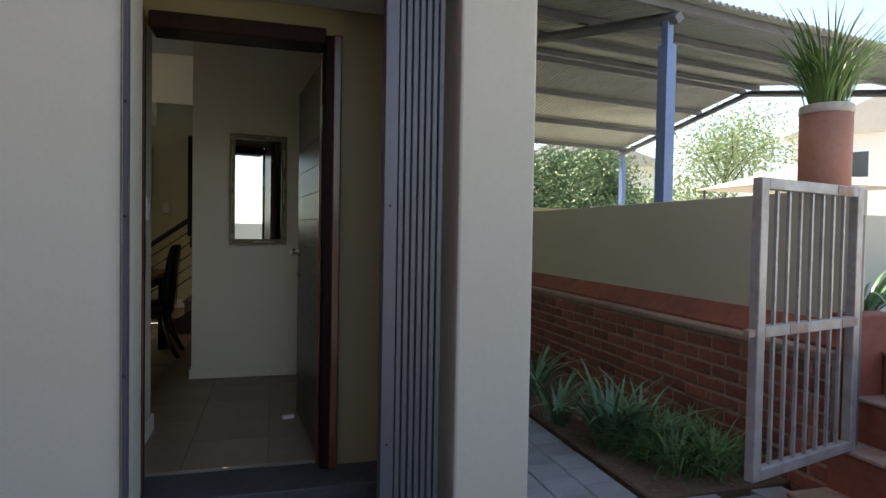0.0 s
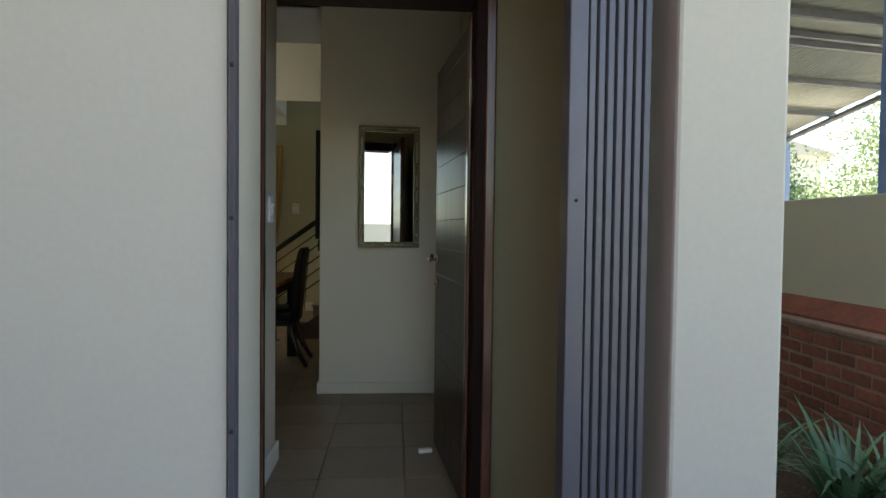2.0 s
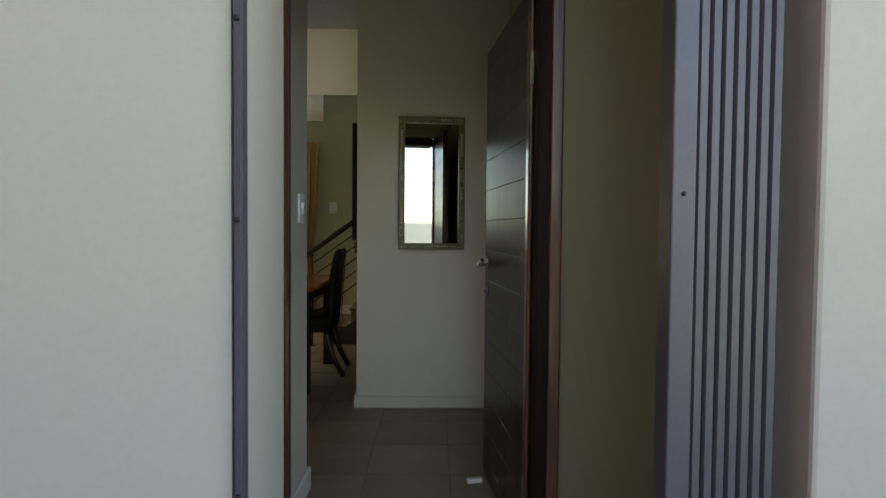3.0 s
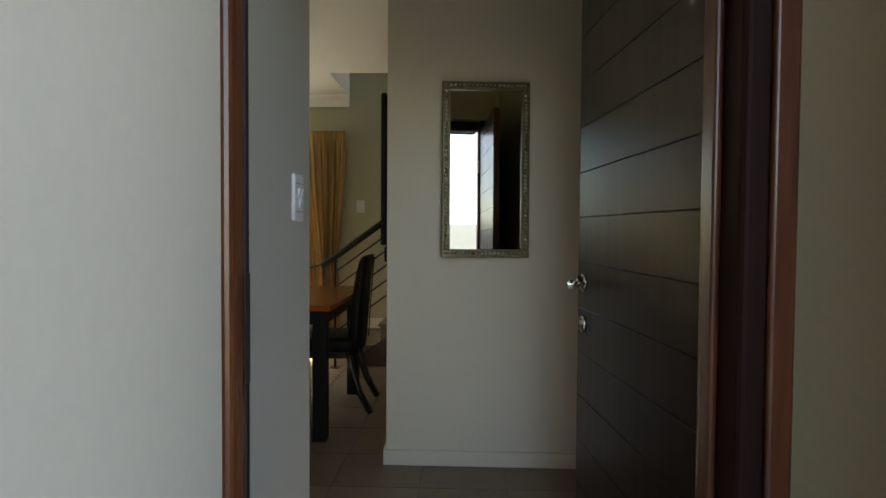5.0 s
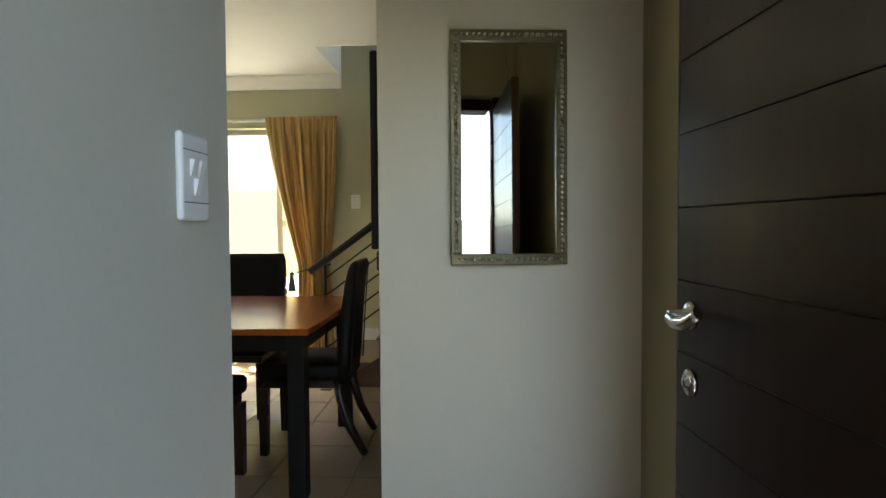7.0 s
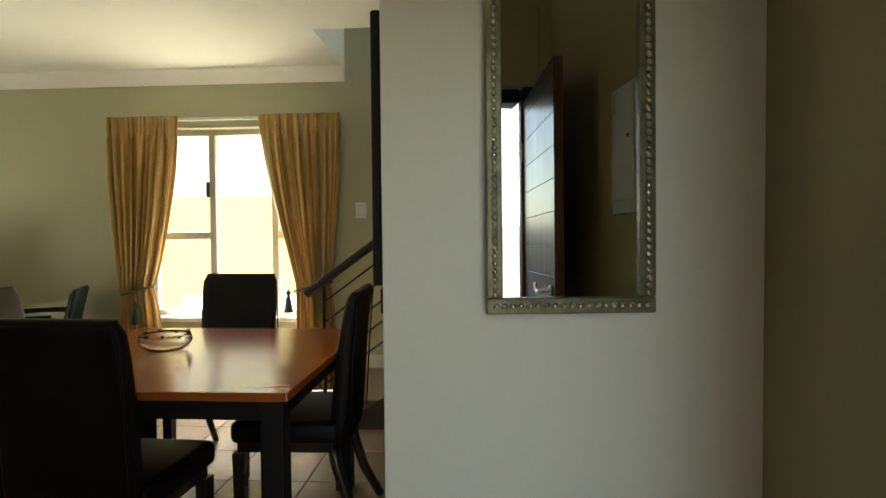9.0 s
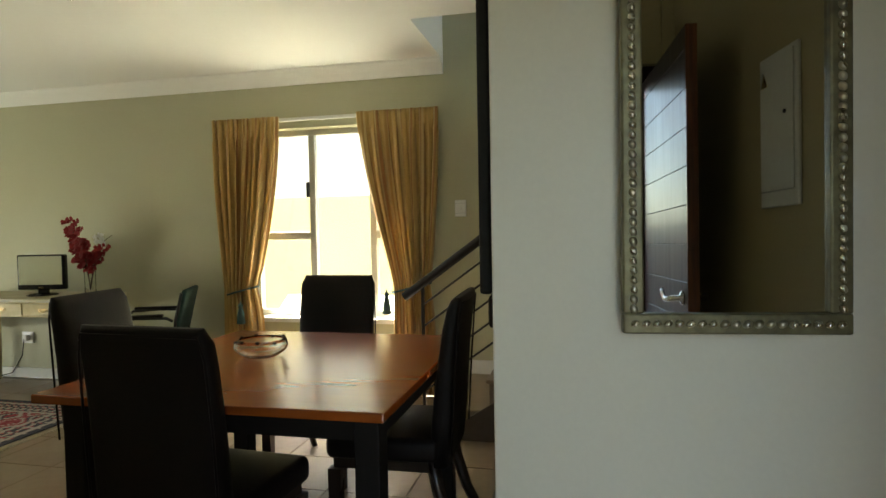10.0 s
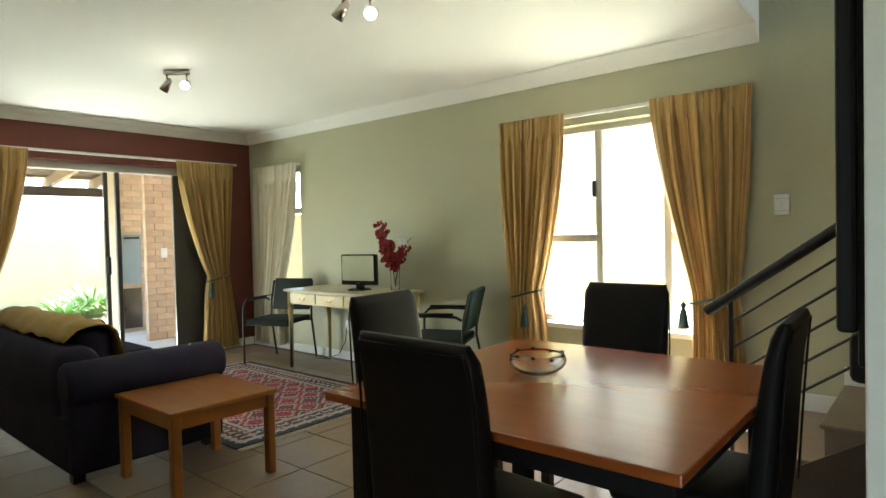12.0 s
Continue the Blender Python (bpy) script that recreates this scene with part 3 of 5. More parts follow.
# mirror
MX0, MX1, MZ0, MZ1, MY = 0.352, 0.770, 1.024, 1.857, 4.839
mirror = thing("wall_mirror", "tall mirror in an antique silver beaded frame", "mirror", at=Matrix.Translation((0.561, 4.829, 0)) @ pose(0, 0, 0, 0, 0, 5.2) @ Matrix.Translation((0, 0, 1.44)) @ pose(0, 0, 0, -0.8, 0, 0) @ Matrix.Translation((-0.561, -4.8480, -1.44)))
def bar(bm, x0, x1, z0, z1):
    box(bm, x0, x1, MY - 0.030, MY - 0.001, z0, z1, bevel=0.004)
fw = 0.040
for r in ((MX0, MX1, MZ1 - fw, MZ1), (MX0, MX1, MZ0, MZ0 + fw), (MX0, MX0 + fw, MZ0 + fw, MZ1 - fw), (MX1 - fw, MX1, MZ0 + fw, MZ1 - fw)):
    bm = bmesh.new()
    bar(bm, *r)
    fr = part("frame_bar", bm, PEWTER, mirror)
    inner = bmesh.new()
    tall = r[3] - r[2] > r[1] - r[0]
    c = ((r[0] + r[1]) / 2, (r[2] + r[3]) / 2)
    n = 40 if tall else 19
    for i in range(n):
        u = (i + 0.5) / n
        p = (c[0], MY - 0.031, r[2] + (r[3] - r[2]) * u) if tall else (r[0] + 0.012 + (r[1] - r[0] - 0.024) * u, MY - 0.031, c[1])
        m = Matrix.Translation(p) @ pose(0, 0, 0, 0, -28 if tall else 62, 0) @ Matrix.Diagonal((0.0075, 0.009, 0.0095, 1))
        bmesh.ops.create_uvsphere(inner, u_segments=8, v_segments=5, radius=1, matrix=m)
    for f in inner.faces:
        f.smooth = True
    part("beading", inner, BEADSILVER, fr, "row of raised silver beads")
part("mirror_glass", boxes((MX0 + fw - 0.006, MX1 - fw + 0.006, MY - 0.016, MY - 0.010, MZ0 + fw - 0.006, MZ1 - fw + 0.006)), MIRROR, mirror, "clear silvered glass")
part("backing", boxes((MX0 + 0.01, MX1 - 0.01, MY - 0.009, MY - 0.0005, MZ0 + 0.01, MZ1 - 0.01)), BLACKPAINT, mirror)

board = thing("distribution_board", "white metal distribution board on the hall wall", "electrical box")
part("casing", boxes((1.032, 1.0445, 3.93, 4.16, 1.31, 1.80), bevel=0.004), BOARDPAINT, board)
part("cover", boxes((1.025, 1.0315, 3.945, 4.145, 1.36, 1.785), bevel=0.003), BOARDPAINT, board)
bm = bmesh.new()
prism(bm, [(3.955, 1.70), (3.995, 1.70), (3.975, 1.745)], "x", 1.0235, 1.0245)
part("warning_label", bm, BRASS, board, "small yellow warning triangle")
part("catch", lathe(bmesh.new(), [(0.001, 0), (0.007, 0), (0.006, 0.004), (0.001, 0.005)], sides=10), BLACKSTEEL, board, at=pose(1.0248, 4.10, 1.60, 0, -90, 0))

hang = thing("carved_wall_panel", "tall black carved wooden panel hung on the wall end", "wall hanging")
part("long_board", boxes((0.036, 0.066, 4.985, 5.10, 1.075, 1.85), bevel=0.008), BLACKPAINT, hang)
part("back_board", boxes((0.066, 0.0875, 4.98, 5.40, 1.02, 1.80), bevel=0.008), BLACKPAINT, hang)
for i in range(5):
    ring = bmesh.new()
    tube(ring, [(0.058 + 0.0, 5.25 + 0.035 * math.cos(q), 1.15 + i * 0.13 + 0.05 * math.sin(q)) for q in (2 * math.pi * k / 12 for k in range(12))], 0.010, 6, closed=True)
    part("carved_ring", ring, BLACKPAINT, hang)
part("drop", boxes((0.05, 0.085, 5.02, 5.16, 0.985, 1.07), bevel=0.012), BLACKPAINT, hang)

# ---- stairs ----
stairs = thing("stairs", "pale tiled staircase with white edges rising along the wall", "staircase", kind="structure")
for i in range(9):
    x0, z1 = -0.50 + i * 0.255, (i + 1) * 0.178
    st = part("step", boxes((x0, x0 + 0.256 if i < 8 else 2.19, 6.96, FAR - 0.001, 0.001 if i == 0 else i * 0.178 - 0.05, z1 - 0.02)), TILE, stairs)
    part("tread", boxes((x0 - 0.018, x0 + 0.256, 6.945, FAR - 0.002, z1 - 0.0195, z1), bevel=0.005, seg=1), TILE, st, "tiled tread with a rounded nosing")
    part("skirting", boxes((x0 - 0.016, x0 + 0.255, FAR - 0.016, FAR - 0.0025, z1 + 0.001, z1 + 0.10), (x0 - 0.016, x0 - 0.0, FAR - 0.016, FAR - 0.0025, z1 - 0.08, z1 + 0.0005)), TRIM, st, "white stepped skirting")
part("side_panel", prism(bmesh.new(), [(-0.50, 0.002), (2.19, 0.002), (2.19, 1.50), (1.72, 1.47), (-0.50, 0.05)], "y", 6.93, 6.944), BROWNTILE, stairs, "dark brown stair side")

rail = thing("stair_railing", "dark wooden handrail with thin black steel rods", "railing")
RX, RY, RZ, SL = -0.72, 6.87, 0.845, math.tan(radians(36.0))
def slope_tube(x0, x1, dz, r, sides=8):
    return tube(bmesh.new(), [(x0, RY, RZ + dz + (x0 - RX) * SL), (x1, RY, RZ + dz + (x1 - RX) * SL)], r, sides)
part("handrail", slope_tube(RX, 1.9, 0.0, 0.026, 14), BLACKPAINT, rail)
for i in range(5):
    part("rod", slope_tube(-0.61, 1.85, -0.125 * (i + 1), 0.0065), BLACKSTEEL, rail)
for x in (-0.61, 0.45, 1.5):
    z = RZ + (x - RX) * SL
    post = boxes((x - 0.009, x + 0.009, RY - 0.009, RY + 0.009, max(0.001, z - 1.0), z - 0.015), bevel=0.002, seg=1)
    part("post", post, BLACKSTEEL, rail)
part("foot_plate", boxes((-0.65, -0.57, RY - 0.04, RY + 0.04, 0.001, 0.008), bevel=0.002, seg=1), BLACKSTEEL, rail)


# ---- windows ----
def window_frame(name, label, x0, x1, z0, z1, posts, transoms):
    w = thing(name, label, "window", kind="structure")
    y0, y1 = FAR + 0.10, FAR + 0.15
    part("window_sill", boxes((x0 + 0.001, x1 - 0.001, FAR - 0.025, FAR + 0.099, z0 - 0.03, z0 + 0.006), bevel=0.005), TRIM, w)
    fr = boxes((x0 + 0.001, x1 - 0.001, y0, y1, z0 + 0.007, z0 + 0.05), (x0 + 0.001, x1 - 0.001, y0, y1, z1 - 0.045, z1 - 0.001), (x0 + 0.001, x0 + 0.045, y0, y1, z0 + 0.0505, z1 - 0.0455), (x1 - 0.045, x1 - 0.001, y0, y1, z0 + 0.0505, z1 - 0.0455), bevel=0.003, seg=1)
    part("window_frame", fr, ALU, w)
    for p in posts:
        part("mullion", boxes((p - 0.026, p + 0.026, y0 - 0.006, y1, z0 + 0.051, z1 - 0.046), bevel=0.003, seg=1), ALU, w)
    for a, b, z in transoms:
        part("transom", boxes((a, b, y0 - 0.004, y1, z - 0.03, z + 0.03), bevel=0.003, seg=1), ALU, w)
    edges = [x0 + 0.045] + sorted(posts) + [x1 - 0.045]
    for a, b in zip(edges, edges[1:]):
        pane = part("pane", boxes((a, b, y0 + 0.020, y0 + 0.024, z0 + 0.04, z1 - 0.04)), PANE, w)
        pane.visible_shadow = False
    return w


w1 = window_frame("window_1", "white aluminium window with side casements in the living room", *WIN1[:2], *WIN1[2:], [-1.77, -1.27], [(-2.235, -1.797, 1.20), (-1.243, -1.025, 1.20)])
for x in (-1.80, -1.24):
    part("casement_stay", boxes((x - 0.012, x + 0.012, FAR + 0.07, FAR + 0.094, 1.50, 1.62), bevel=0.004), BLACKSTEEL, w1, "black window catch")
window_frame("window_2", "white aluminium side window near the corner", *WIN2[:2], *WIN2[2:], [], [(-5.855, -5.245, 1.55)])


# ---- curtains ----
def curtain(name, label, material, x0, x1, z0, z1, tie_z, tie0, tie1, foot0, foot1, folds, y, along="x", sign=-1, group="", heading=0.18):
    """A hanging curtain with pinch pleats, gathered by a tie-back at one height and falling open again below it."""
    rows, cols = 46, folds * 8
    bm = bmesh.new()
    uv = bm.loops.layers.uv.new("UVMap")
    rng = random.Random(len(label) * 7 + int(abs(x0) * 100))
    knots = [0.0]
    for _ in range(folds):
        knots.append(knots[-1] + rng.uniform(0.55, 1.45))
    knots = [k / knots[-1] * folds for k in knots]
    swell = [rng.uniform(0.45, 1.25) for _ in range(folds + 1)]
    lean = [rng.uniform(-0.35, 0.35) for _ in range(folds + 1)]
    grid = []
    for j in range(rows + 1):
        z = z1 + (z0 - z1) * j / rows
        if z >= tie_z:
            k = (z1 - z) / (z1 - tie_z)
            e = k ** 1.5
            a, b = x0 + (tie0 - x0) * e, x1 + (tie1 - x1) * e
        else:
            k = (tie_z - z) / (tie_z - z0)
            e = k ** 0.7
            a, b = tie0 + (foot0 - tie0) * e, tie1 + (foot1 - tie1) * e
        near = math.exp(-((z - tie_z) / 0.10) ** 2)
        depth = 0.020 + 0.022 * min(1, (z1 - z) / 0.5) - 0.014 * near
        if z1 - z < heading:
            depth *= 0.62
        row = []
        for i in range(cols + 1):
            u = i / cols
            q = u * folds
            n = max(i_ for i_ in range(folds) if knots[i_] <= q + 1e-9)
            v = (q - knots[n]) / (knots[n + 1] - knots[n])
            v = v + lean[n] * v * (1 - v) * min(1, (z1 - z) / 0.6)
            w = swell[n] * (1 - math.cos(2 * math.pi * v)) - 0.8
            if z1 - z < heading:
                w = 0.55 * w + 0.45 * math.sin(6 * math.pi * v)
            pos = a + (b - a) * (u + 0.012 * math.sin(2 * math.pi * q * 2 + z * 2))
            d = y + sign * (0.045 + depth * w + 0.02 * near)
            row.append(bm.verts.new((pos, d, z) if along == "x" else (d, pos, z)))
        grid.append(row)
    for j in range(rows):
        for i in range(cols):
            f = bm.faces.new((grid[j][i], grid[j][i + 1], grid[j + 1][i + 1], grid[j + 1][i]))
            f.smooth = True
            for loop, (ii, jj) in zip(f.loops, ((i, j), (i + 1, j), (i + 1, j + 1), (i, j + 1))):
                loop[uv].uv = (ii / cols * folds * 0.13 * 0.77, jj / rows)
    c = thing(name, label, "curtain", group)
    cloth = part("cloth", bm, material, c)
    if material is not SHEER:
        mod = cloth.modifiers.new("thickness", "SOLIDIFY")
        mod.thickness = 0.002
    # cord round the gathered cloth, and a tassel
    mid, half = (tie0 + tie1) / 2, abs(tie1 - tie0) / 2 + 0.012
    pts = [(mid + half * math.cos(t), y + sign * (0.05 + 0.052 * math.sin(t)), tie_z - 0.02 + 0.035 * math.cos(t)) for t in (2 * math.pi * k / 20 for k in range(20))]
    cord = bmesh.new()
    tube(cord, pts if along == "x" else [(p[1], p[0], p[2]) for p in pts], 0.008, 6, closed=True)
    tie = part("tie_back", cord, TASSEL, c, "twisted dark teal tie-back cord")
    return c, tie


def tassel(parent, x, y, z):
    bm = bmesh.new()
    lathe(bm, [(0.003, 0.09), (0.005, 0.075), (0.017, 0.062), (0.019, 0.05), (0.012, 0.038), (0.020, 0.02), (0.028, -0.03), (0.033, -0.085), (0.026, -0.088), (0.001, -0.086)], (x, y, z), 14)
    return part("tassel", bm, TASSEL, parent, "dark teal silk tassel")


YC = FAR - 0.035
c, tie = curtain("curtain", "gold striped pinch-pleat curtain held by a tasselled cord", CURTAIN, -2.52, -1.95, 0.03, 2.11, 0.80, -2.42, -2.17, -2.44, -2.10, 9, YC, group="living room curtains")
tassel(tie, -2.27, YC - 0.12, 0.62)
c, tie = curtain("curtain", "gold striped pinch-pleat curtain held by a tasselled cord", CURTAIN, -1.32, -0.70, 0.03, 2.11, 0.83, -1.06, -0.79, -1.08, -0.74, 9, YC, group="living room curtains")
tassel(tie, -1.10, YC - 0.10, 0.71)
c, tie = curtain("curtain", "pale cream curtain drawn to one side of the corner window", SHEER, -5.98, -5.16, 0.06, 2.06, 0.62, -5.97, -5.50, -6.0, -5.46, 10, YC, group="living room curtains")
c, tie = curtain("curtain", "gold curtain tied back beside the sliding door", CURTAIN, 6.90, 7.56, 0.03, 2.10, 0.84, 7.20, 7.46, 7.14, 7.58, 9, RED + 0.035, "y", 1, "living room curtains")
tassel(tie, RED + 0.14, 7.22, 0.70)
c, tie = curtain("curtain", "gold curtain tied back beside the sliding door", CURTAIN, 4.85, 5.56, 0.03, 2.10, 0.84, 4.95, 5.26, 4.9, 5.30, 9, RED + 0.035, "y", 1, "living room curtains")
for nm, row, label in (("curtain_rail", (-2.49, -0.76, FAR - 0.06, FAR - 0.038, 2.075, 2.10), "white curtain rail above the window"), ("curtain_rail", (-6.0, -5.12, FAR - 0.06, FAR - 0.038, 2.03, 2.055), "white curtain rail above the corner window"),
                       ("curtain_rail", (RED + 0.03, RED + 0.052, 4.7, 7.62, 2.09, 2.115), "white curtain rail above the sliding door")):
    r = thing(nm, label, "curtain rail")
    part("track", boxes(row, bevel=0.004), TRIM, r)
    long_x = row[1] - row[0] > row[3] - row[2]
    for u in (0.12, 0.5, 0.88):
        cx, cy = (row[0] + (row[1] - row[0]) * u, (row[2] + FAR) / 2) if long_x else ((RED + row[0]) / 2 + 0.005, row[2] + (row[3] - row[2]) * u)
        part("bracket", boxes((cx - 0.012, cx + 0.012, row[3] + 0.0005, FAR - 0.0005, row[4] + 0.004, row[5] - 0.004) if long_x else (RED + 0.0005, row[0] - 0.0005, cy - 0.012, cy + 0.012, row[4] + 0.004, row[5] - 0.004)), TRIM, r)

# sliding door
slide = thing("door_1", "dark bronze aluminium sliding patio door, partly open", "sliding door", kind="structure")
sx0, sx1 = RED - 0.16, RED - 0.06
part("top_rail", boxes((sx0, sx1, SLIDE[0] + 0.001, SLIDE[1] - 0.001, 1.95, 2.029), bevel=0.004), ALU, slide, "pale aluminium head rail")
part("bottom_rail", boxes((sx0, sx1, SLIDE[0] + 0.001, SLIDE[1] - 0.001, 0.001, 0.03), bevel=0.003), BRONZEALU, slide)
# Wide dark sheet filling the gap between the opening and the curtain.
part("end_panel", boxes((sx1 - 0.028, sx1, SLIDE[1] - 0.39, SLIDE[1] - 0.001, 0.031, 1.949), bevel=0.004), BRONZEALU, slide)
st = part("sash_stile", boxes((sx0 + 0.01, sx1 - 0.05, 6.235, 6.275, 0.031, 1.949), bevel=0.004), BRONZEALU, slide)
part("lock", boxes((sx1 - 0.049, sx1 - 0.02, 6.245, 6.275, 0.92, 1.10), bevel=0.005), BLACKSTEEL, st, "black sliding door lock")
part("sash_stile", boxes((sx0 + 0.055, sx1 - 0.005, 6.33, 6.37, 0.031, 1.949), bevel=0.004), BRONZEALU, slide)
pane = part("pane", boxes((sx0 + 0.028, sx0 + 0.033, SLIDE[0], 6.234, 0.03, 1.95)), PANE, slide)
pane.visible_shadow = False


# ---- dining furniture ----
TX0, TX1, TY0, TY1 = -1.375, -0.236, 5.042, 6.21
table = thing("dining_table", "square dining table with polished orange-brown top and dark legs", "table")
part("tabletop", boxes((TX0, TX1, TY0, TY1, 0.722, 0.75), bevel=0.004), TABLETOP, table)
for row in ((TX0 + 0.116, TX1 - 0.116, TY0 + 0.085, TY0 + 0.11), (TX0 + 0.116, TX1 - 0.116, TY1 - 0.11, TY1 - 0.085), (TX0 + 0.05, TX0 + 0.075, TY0 + 0.151, TY1 - 0.151), (TX1 - 0.075, TX1 - 0.05, TY0 + 0.151, TY1 - 0.151)):
    part("apron", boxes((*row, 0.64, 0.7215)), BLACKPAINT, table, "dark stained apron")
for x in (TX0 + 0.04, TX1 - 0.115):
    for y in (TY0 + 0.075, TY1 - 0.15):
        part("leg", boxes((x, x + 0.075, y, y + 0.075, 0.001, 0.7205), bevel=0.004), BLACKPAINT, table, "square dark leg")


def padded(bm, x0, x1, y0, y1, z0, z1, soft, seg=4):
    box(bm, x0, x1, y0, y1, z0, z1, bevel=soft, seg=seg)
    for f in bm.faces:
        f.smooth = True
    return bm


def bent(bm, outline_lo, rows, width, thick):
    """An upholstered back, swept up a leaning line of (y, z, thickness); width across x, with soft edges."""
    rings = []
    for y, z, t in rows:
        w = width / 2 * (1.0 if z < rows[-1][1] - 0.03 else 0.93)
        ring = []
        for k in range(20):
            q = 2 * math.pi * k / 20
            cx, cy = math.cos(q), math.sin(q)
            ring.append(bm.verts.new((math.copysign(abs(cx) ** 0.22, cx) * w, y + math.copysign(abs(cy) ** 0.45, cy) * t / 2, z)))
        rings.append(ring)
    for a, b in zip(rings, rings[1:]):
        for k in range(20):
            bm.faces.new((a[k], a[(k + 1) % 20], b[(k + 1) % 20], b[k])).smooth = True
    bm.faces.new(list(reversed(rings[0])))
    bm.faces.new(rings[-1])
    return bm


# dining chair, facing +y, its origin on the floor under the seat's middle
chair = thing("dining_chair", "high-backed dining chair in black-brown leather with dark legs", "chair", "chairs round the dining table", at=pose(-0.865, 5.20, 0, 0, 0, -3))
part("seat", padded(bmesh.new(), -0.225, 0.225, -0.20, 0.235, 0.385, 0.475, 0.028), LEATHER, chair)
part("seat_frame", boxes((-0.20, 0.20, -0.19, 0.21, 0.345, 0.384), bevel=0.004), RAILWOOD, chair)
part("backrest", bent(bmesh.new(), None, [(-0.195, 0.37, 0.075), (-0.205, 0.50, 0.085), (-0.215, 0.62, 0.08), (-0.228, 0.75, 0.07), (-0.243, 0.87, 0.062), (-0.258, 0.945, 0.055), (-0.266, 0.975, 0.045), (-0.27, 0.988, 0.022)], 0.425, 0.07), LEATHER, chair)
piping = bmesh.new()
tube(piping, [(-0.212, -0.245 + 0.0, 0.42), (-0.212, -0.262, 0.70), (-0.205, -0.278, 0.90), (-0.190, -0.286, 0.965), (0.190, -0.286, 0.965), (0.205, -0.278, 0.90), (0.212, -0.262, 0.70), (0.212, -0.245, 0.42)], 0.004, 6)
part("seam", piping, LEATHER, chair)
for x in (-0.19, 0.19):
    part("leg", prism(bmesh.new(), [(0.185, 0.001), (0.222, 0.001), (0.228, 0.344), (0.178, 0.344)], "x", x - 0.022, x + 0.022), RAILWOOD, chair, "tapered dark front leg")
    leg = bmesh.new()
    tube(leg, [(x, -0.17, 0.40), (x, -0.190, 0.28), (x, -0.235, 0.14), (x, -0.310, 0.002)], 0.027, 4, taper=0.020)
    part("leg", leg, RAILWOOD, chair, "splayed dark rear leg")
copy_thing(chair, pose(-1.04, 6.40, 0, 0, 0, 180))
copy_thing(chair, pose(-0.435, 5.83, 0, 0, 0, 92))
copy_thing(chair, pose(-1.53, 5.74, 0, 0, 0, -86))

bowl = thing("glass_bowl", "shallow clear glass bowl with dark glass beads on the table", "bowl", at=pose(-0.945, 5.66, 0.7505) @ Matrix.Diagonal((1.06, 1.06, 0.88, 1)))
part("bowl", lathe(bmesh.new(), [(0.001, 0), (0.055, 0), (0.062, 0.004), (0.085, 0.022), (0.098, 0.045), (0.094, 0.066), (0.084, 0.078), (0.079, 0.078), (0.088, 0.064), (0.091, 0.046), (0.079, 0.026), (0.056, 0.010), (0.001, 0.008)], sides=28), CLEAR, bowl)
for k in range(9):
    q = 2 * math.pi * k / 9 + 0.2
    b = bmesh.new()
    bmesh.ops.create_uvsphere(b, u_segments=10, v_segments=7, radius=0.008, matrix=Matrix.Translation((0.088 * math.cos(q), 0.088 * math.sin(q), 0.074 + 0.006 * math.sin(3 * q))))
    part("bead", b, BEAD, bowl)

# ---- living room ----
sofa = thing("sofa", "navy upholstered two-seater sofa with rolled arms", "sofa")
SX0, SX1, SY0, SY1 = -5.15, -3.20, 4.86, 5.76
part("base", padded(bmesh.new(), SX0 + 0.06, SX1 - 0.05, SY0 + 0.02, SY1 - 0.02, 0.06, 0.36, 0.03), NAVY, sofa)
part("backrest", padded(bmesh.new(), SX0 + 0.10, SX1 - 0.12, SY0, SY0 + 0.24, 0.30, 0.69, 0.09, 5), NAVY, sofa)
part("back_cushion", padded(bmesh.new(), -4.86, -3.48, SY0 + 0.16, SY0 + 0.36, 0.46, 0.77, 0.08, 4), NAVY, sofa)
for a, b in ((SX0 + 0.22, (SX0 + SX1) / 2 - 0.004), ((SX0 + SX1) / 2 + 0.004, SX1 - 0.22)):
    part("seat_cushion", padded(bmesh.new(), a, b, SY0 + 0.22, SY1 + 0.01, 0.33, 0.49, 0.05), NAVY, sofa)
for x, s in ((SX0 + 0.12, -1), (SX1 - 0.12, 1)):
    arm = part("arm", padded(bmesh.new(), x - 0.10, x + 0.10, SY0 + 0.03, SY1 - 0.03, 0.05, 0.53, 0.03), NAVY, sofa)
    roll = bmesh.new()
    ys = [SY0 + 0.02, SY0 + 0.03, SY0 + 0.05, SY1 - 0.05, SY1 - 0.025, SY1 - 0.012]
    rs = [0.085, 0.105, 0.118, 0.118, 0.105, 0.080]
    rings = [[roll.verts.new((x + s * 0.03 + r * math.cos(q), y, 0.515 + r * math.sin(q))) for q in (2 * math.pi * k / 20 for k in range(20))] for y, r in zip(ys, rs)]
    for a, b in zip(rings, rings[1:]):
        for k in range(20):
            roll.faces.new((a[k], a[(k + 1) % 20], b[(k + 1) % 20], b[k])).smooth = True
    roll.faces.new(rings[0])
    roll.faces.new(list(reversed(rings[-1])))
    part("arm_roll", roll, NAVY, arm)
for x in (SX0 + 0.10, SX1 - 0.10):
    for y in (SY0 + 0.08, SY1 - 0.10):
        part("foot", boxes((x - 0.03, x + 0.03, y - 0.03, y + 0.03, 0.001, 0.062), bevel=0.004), RAILWOOD, sofa)

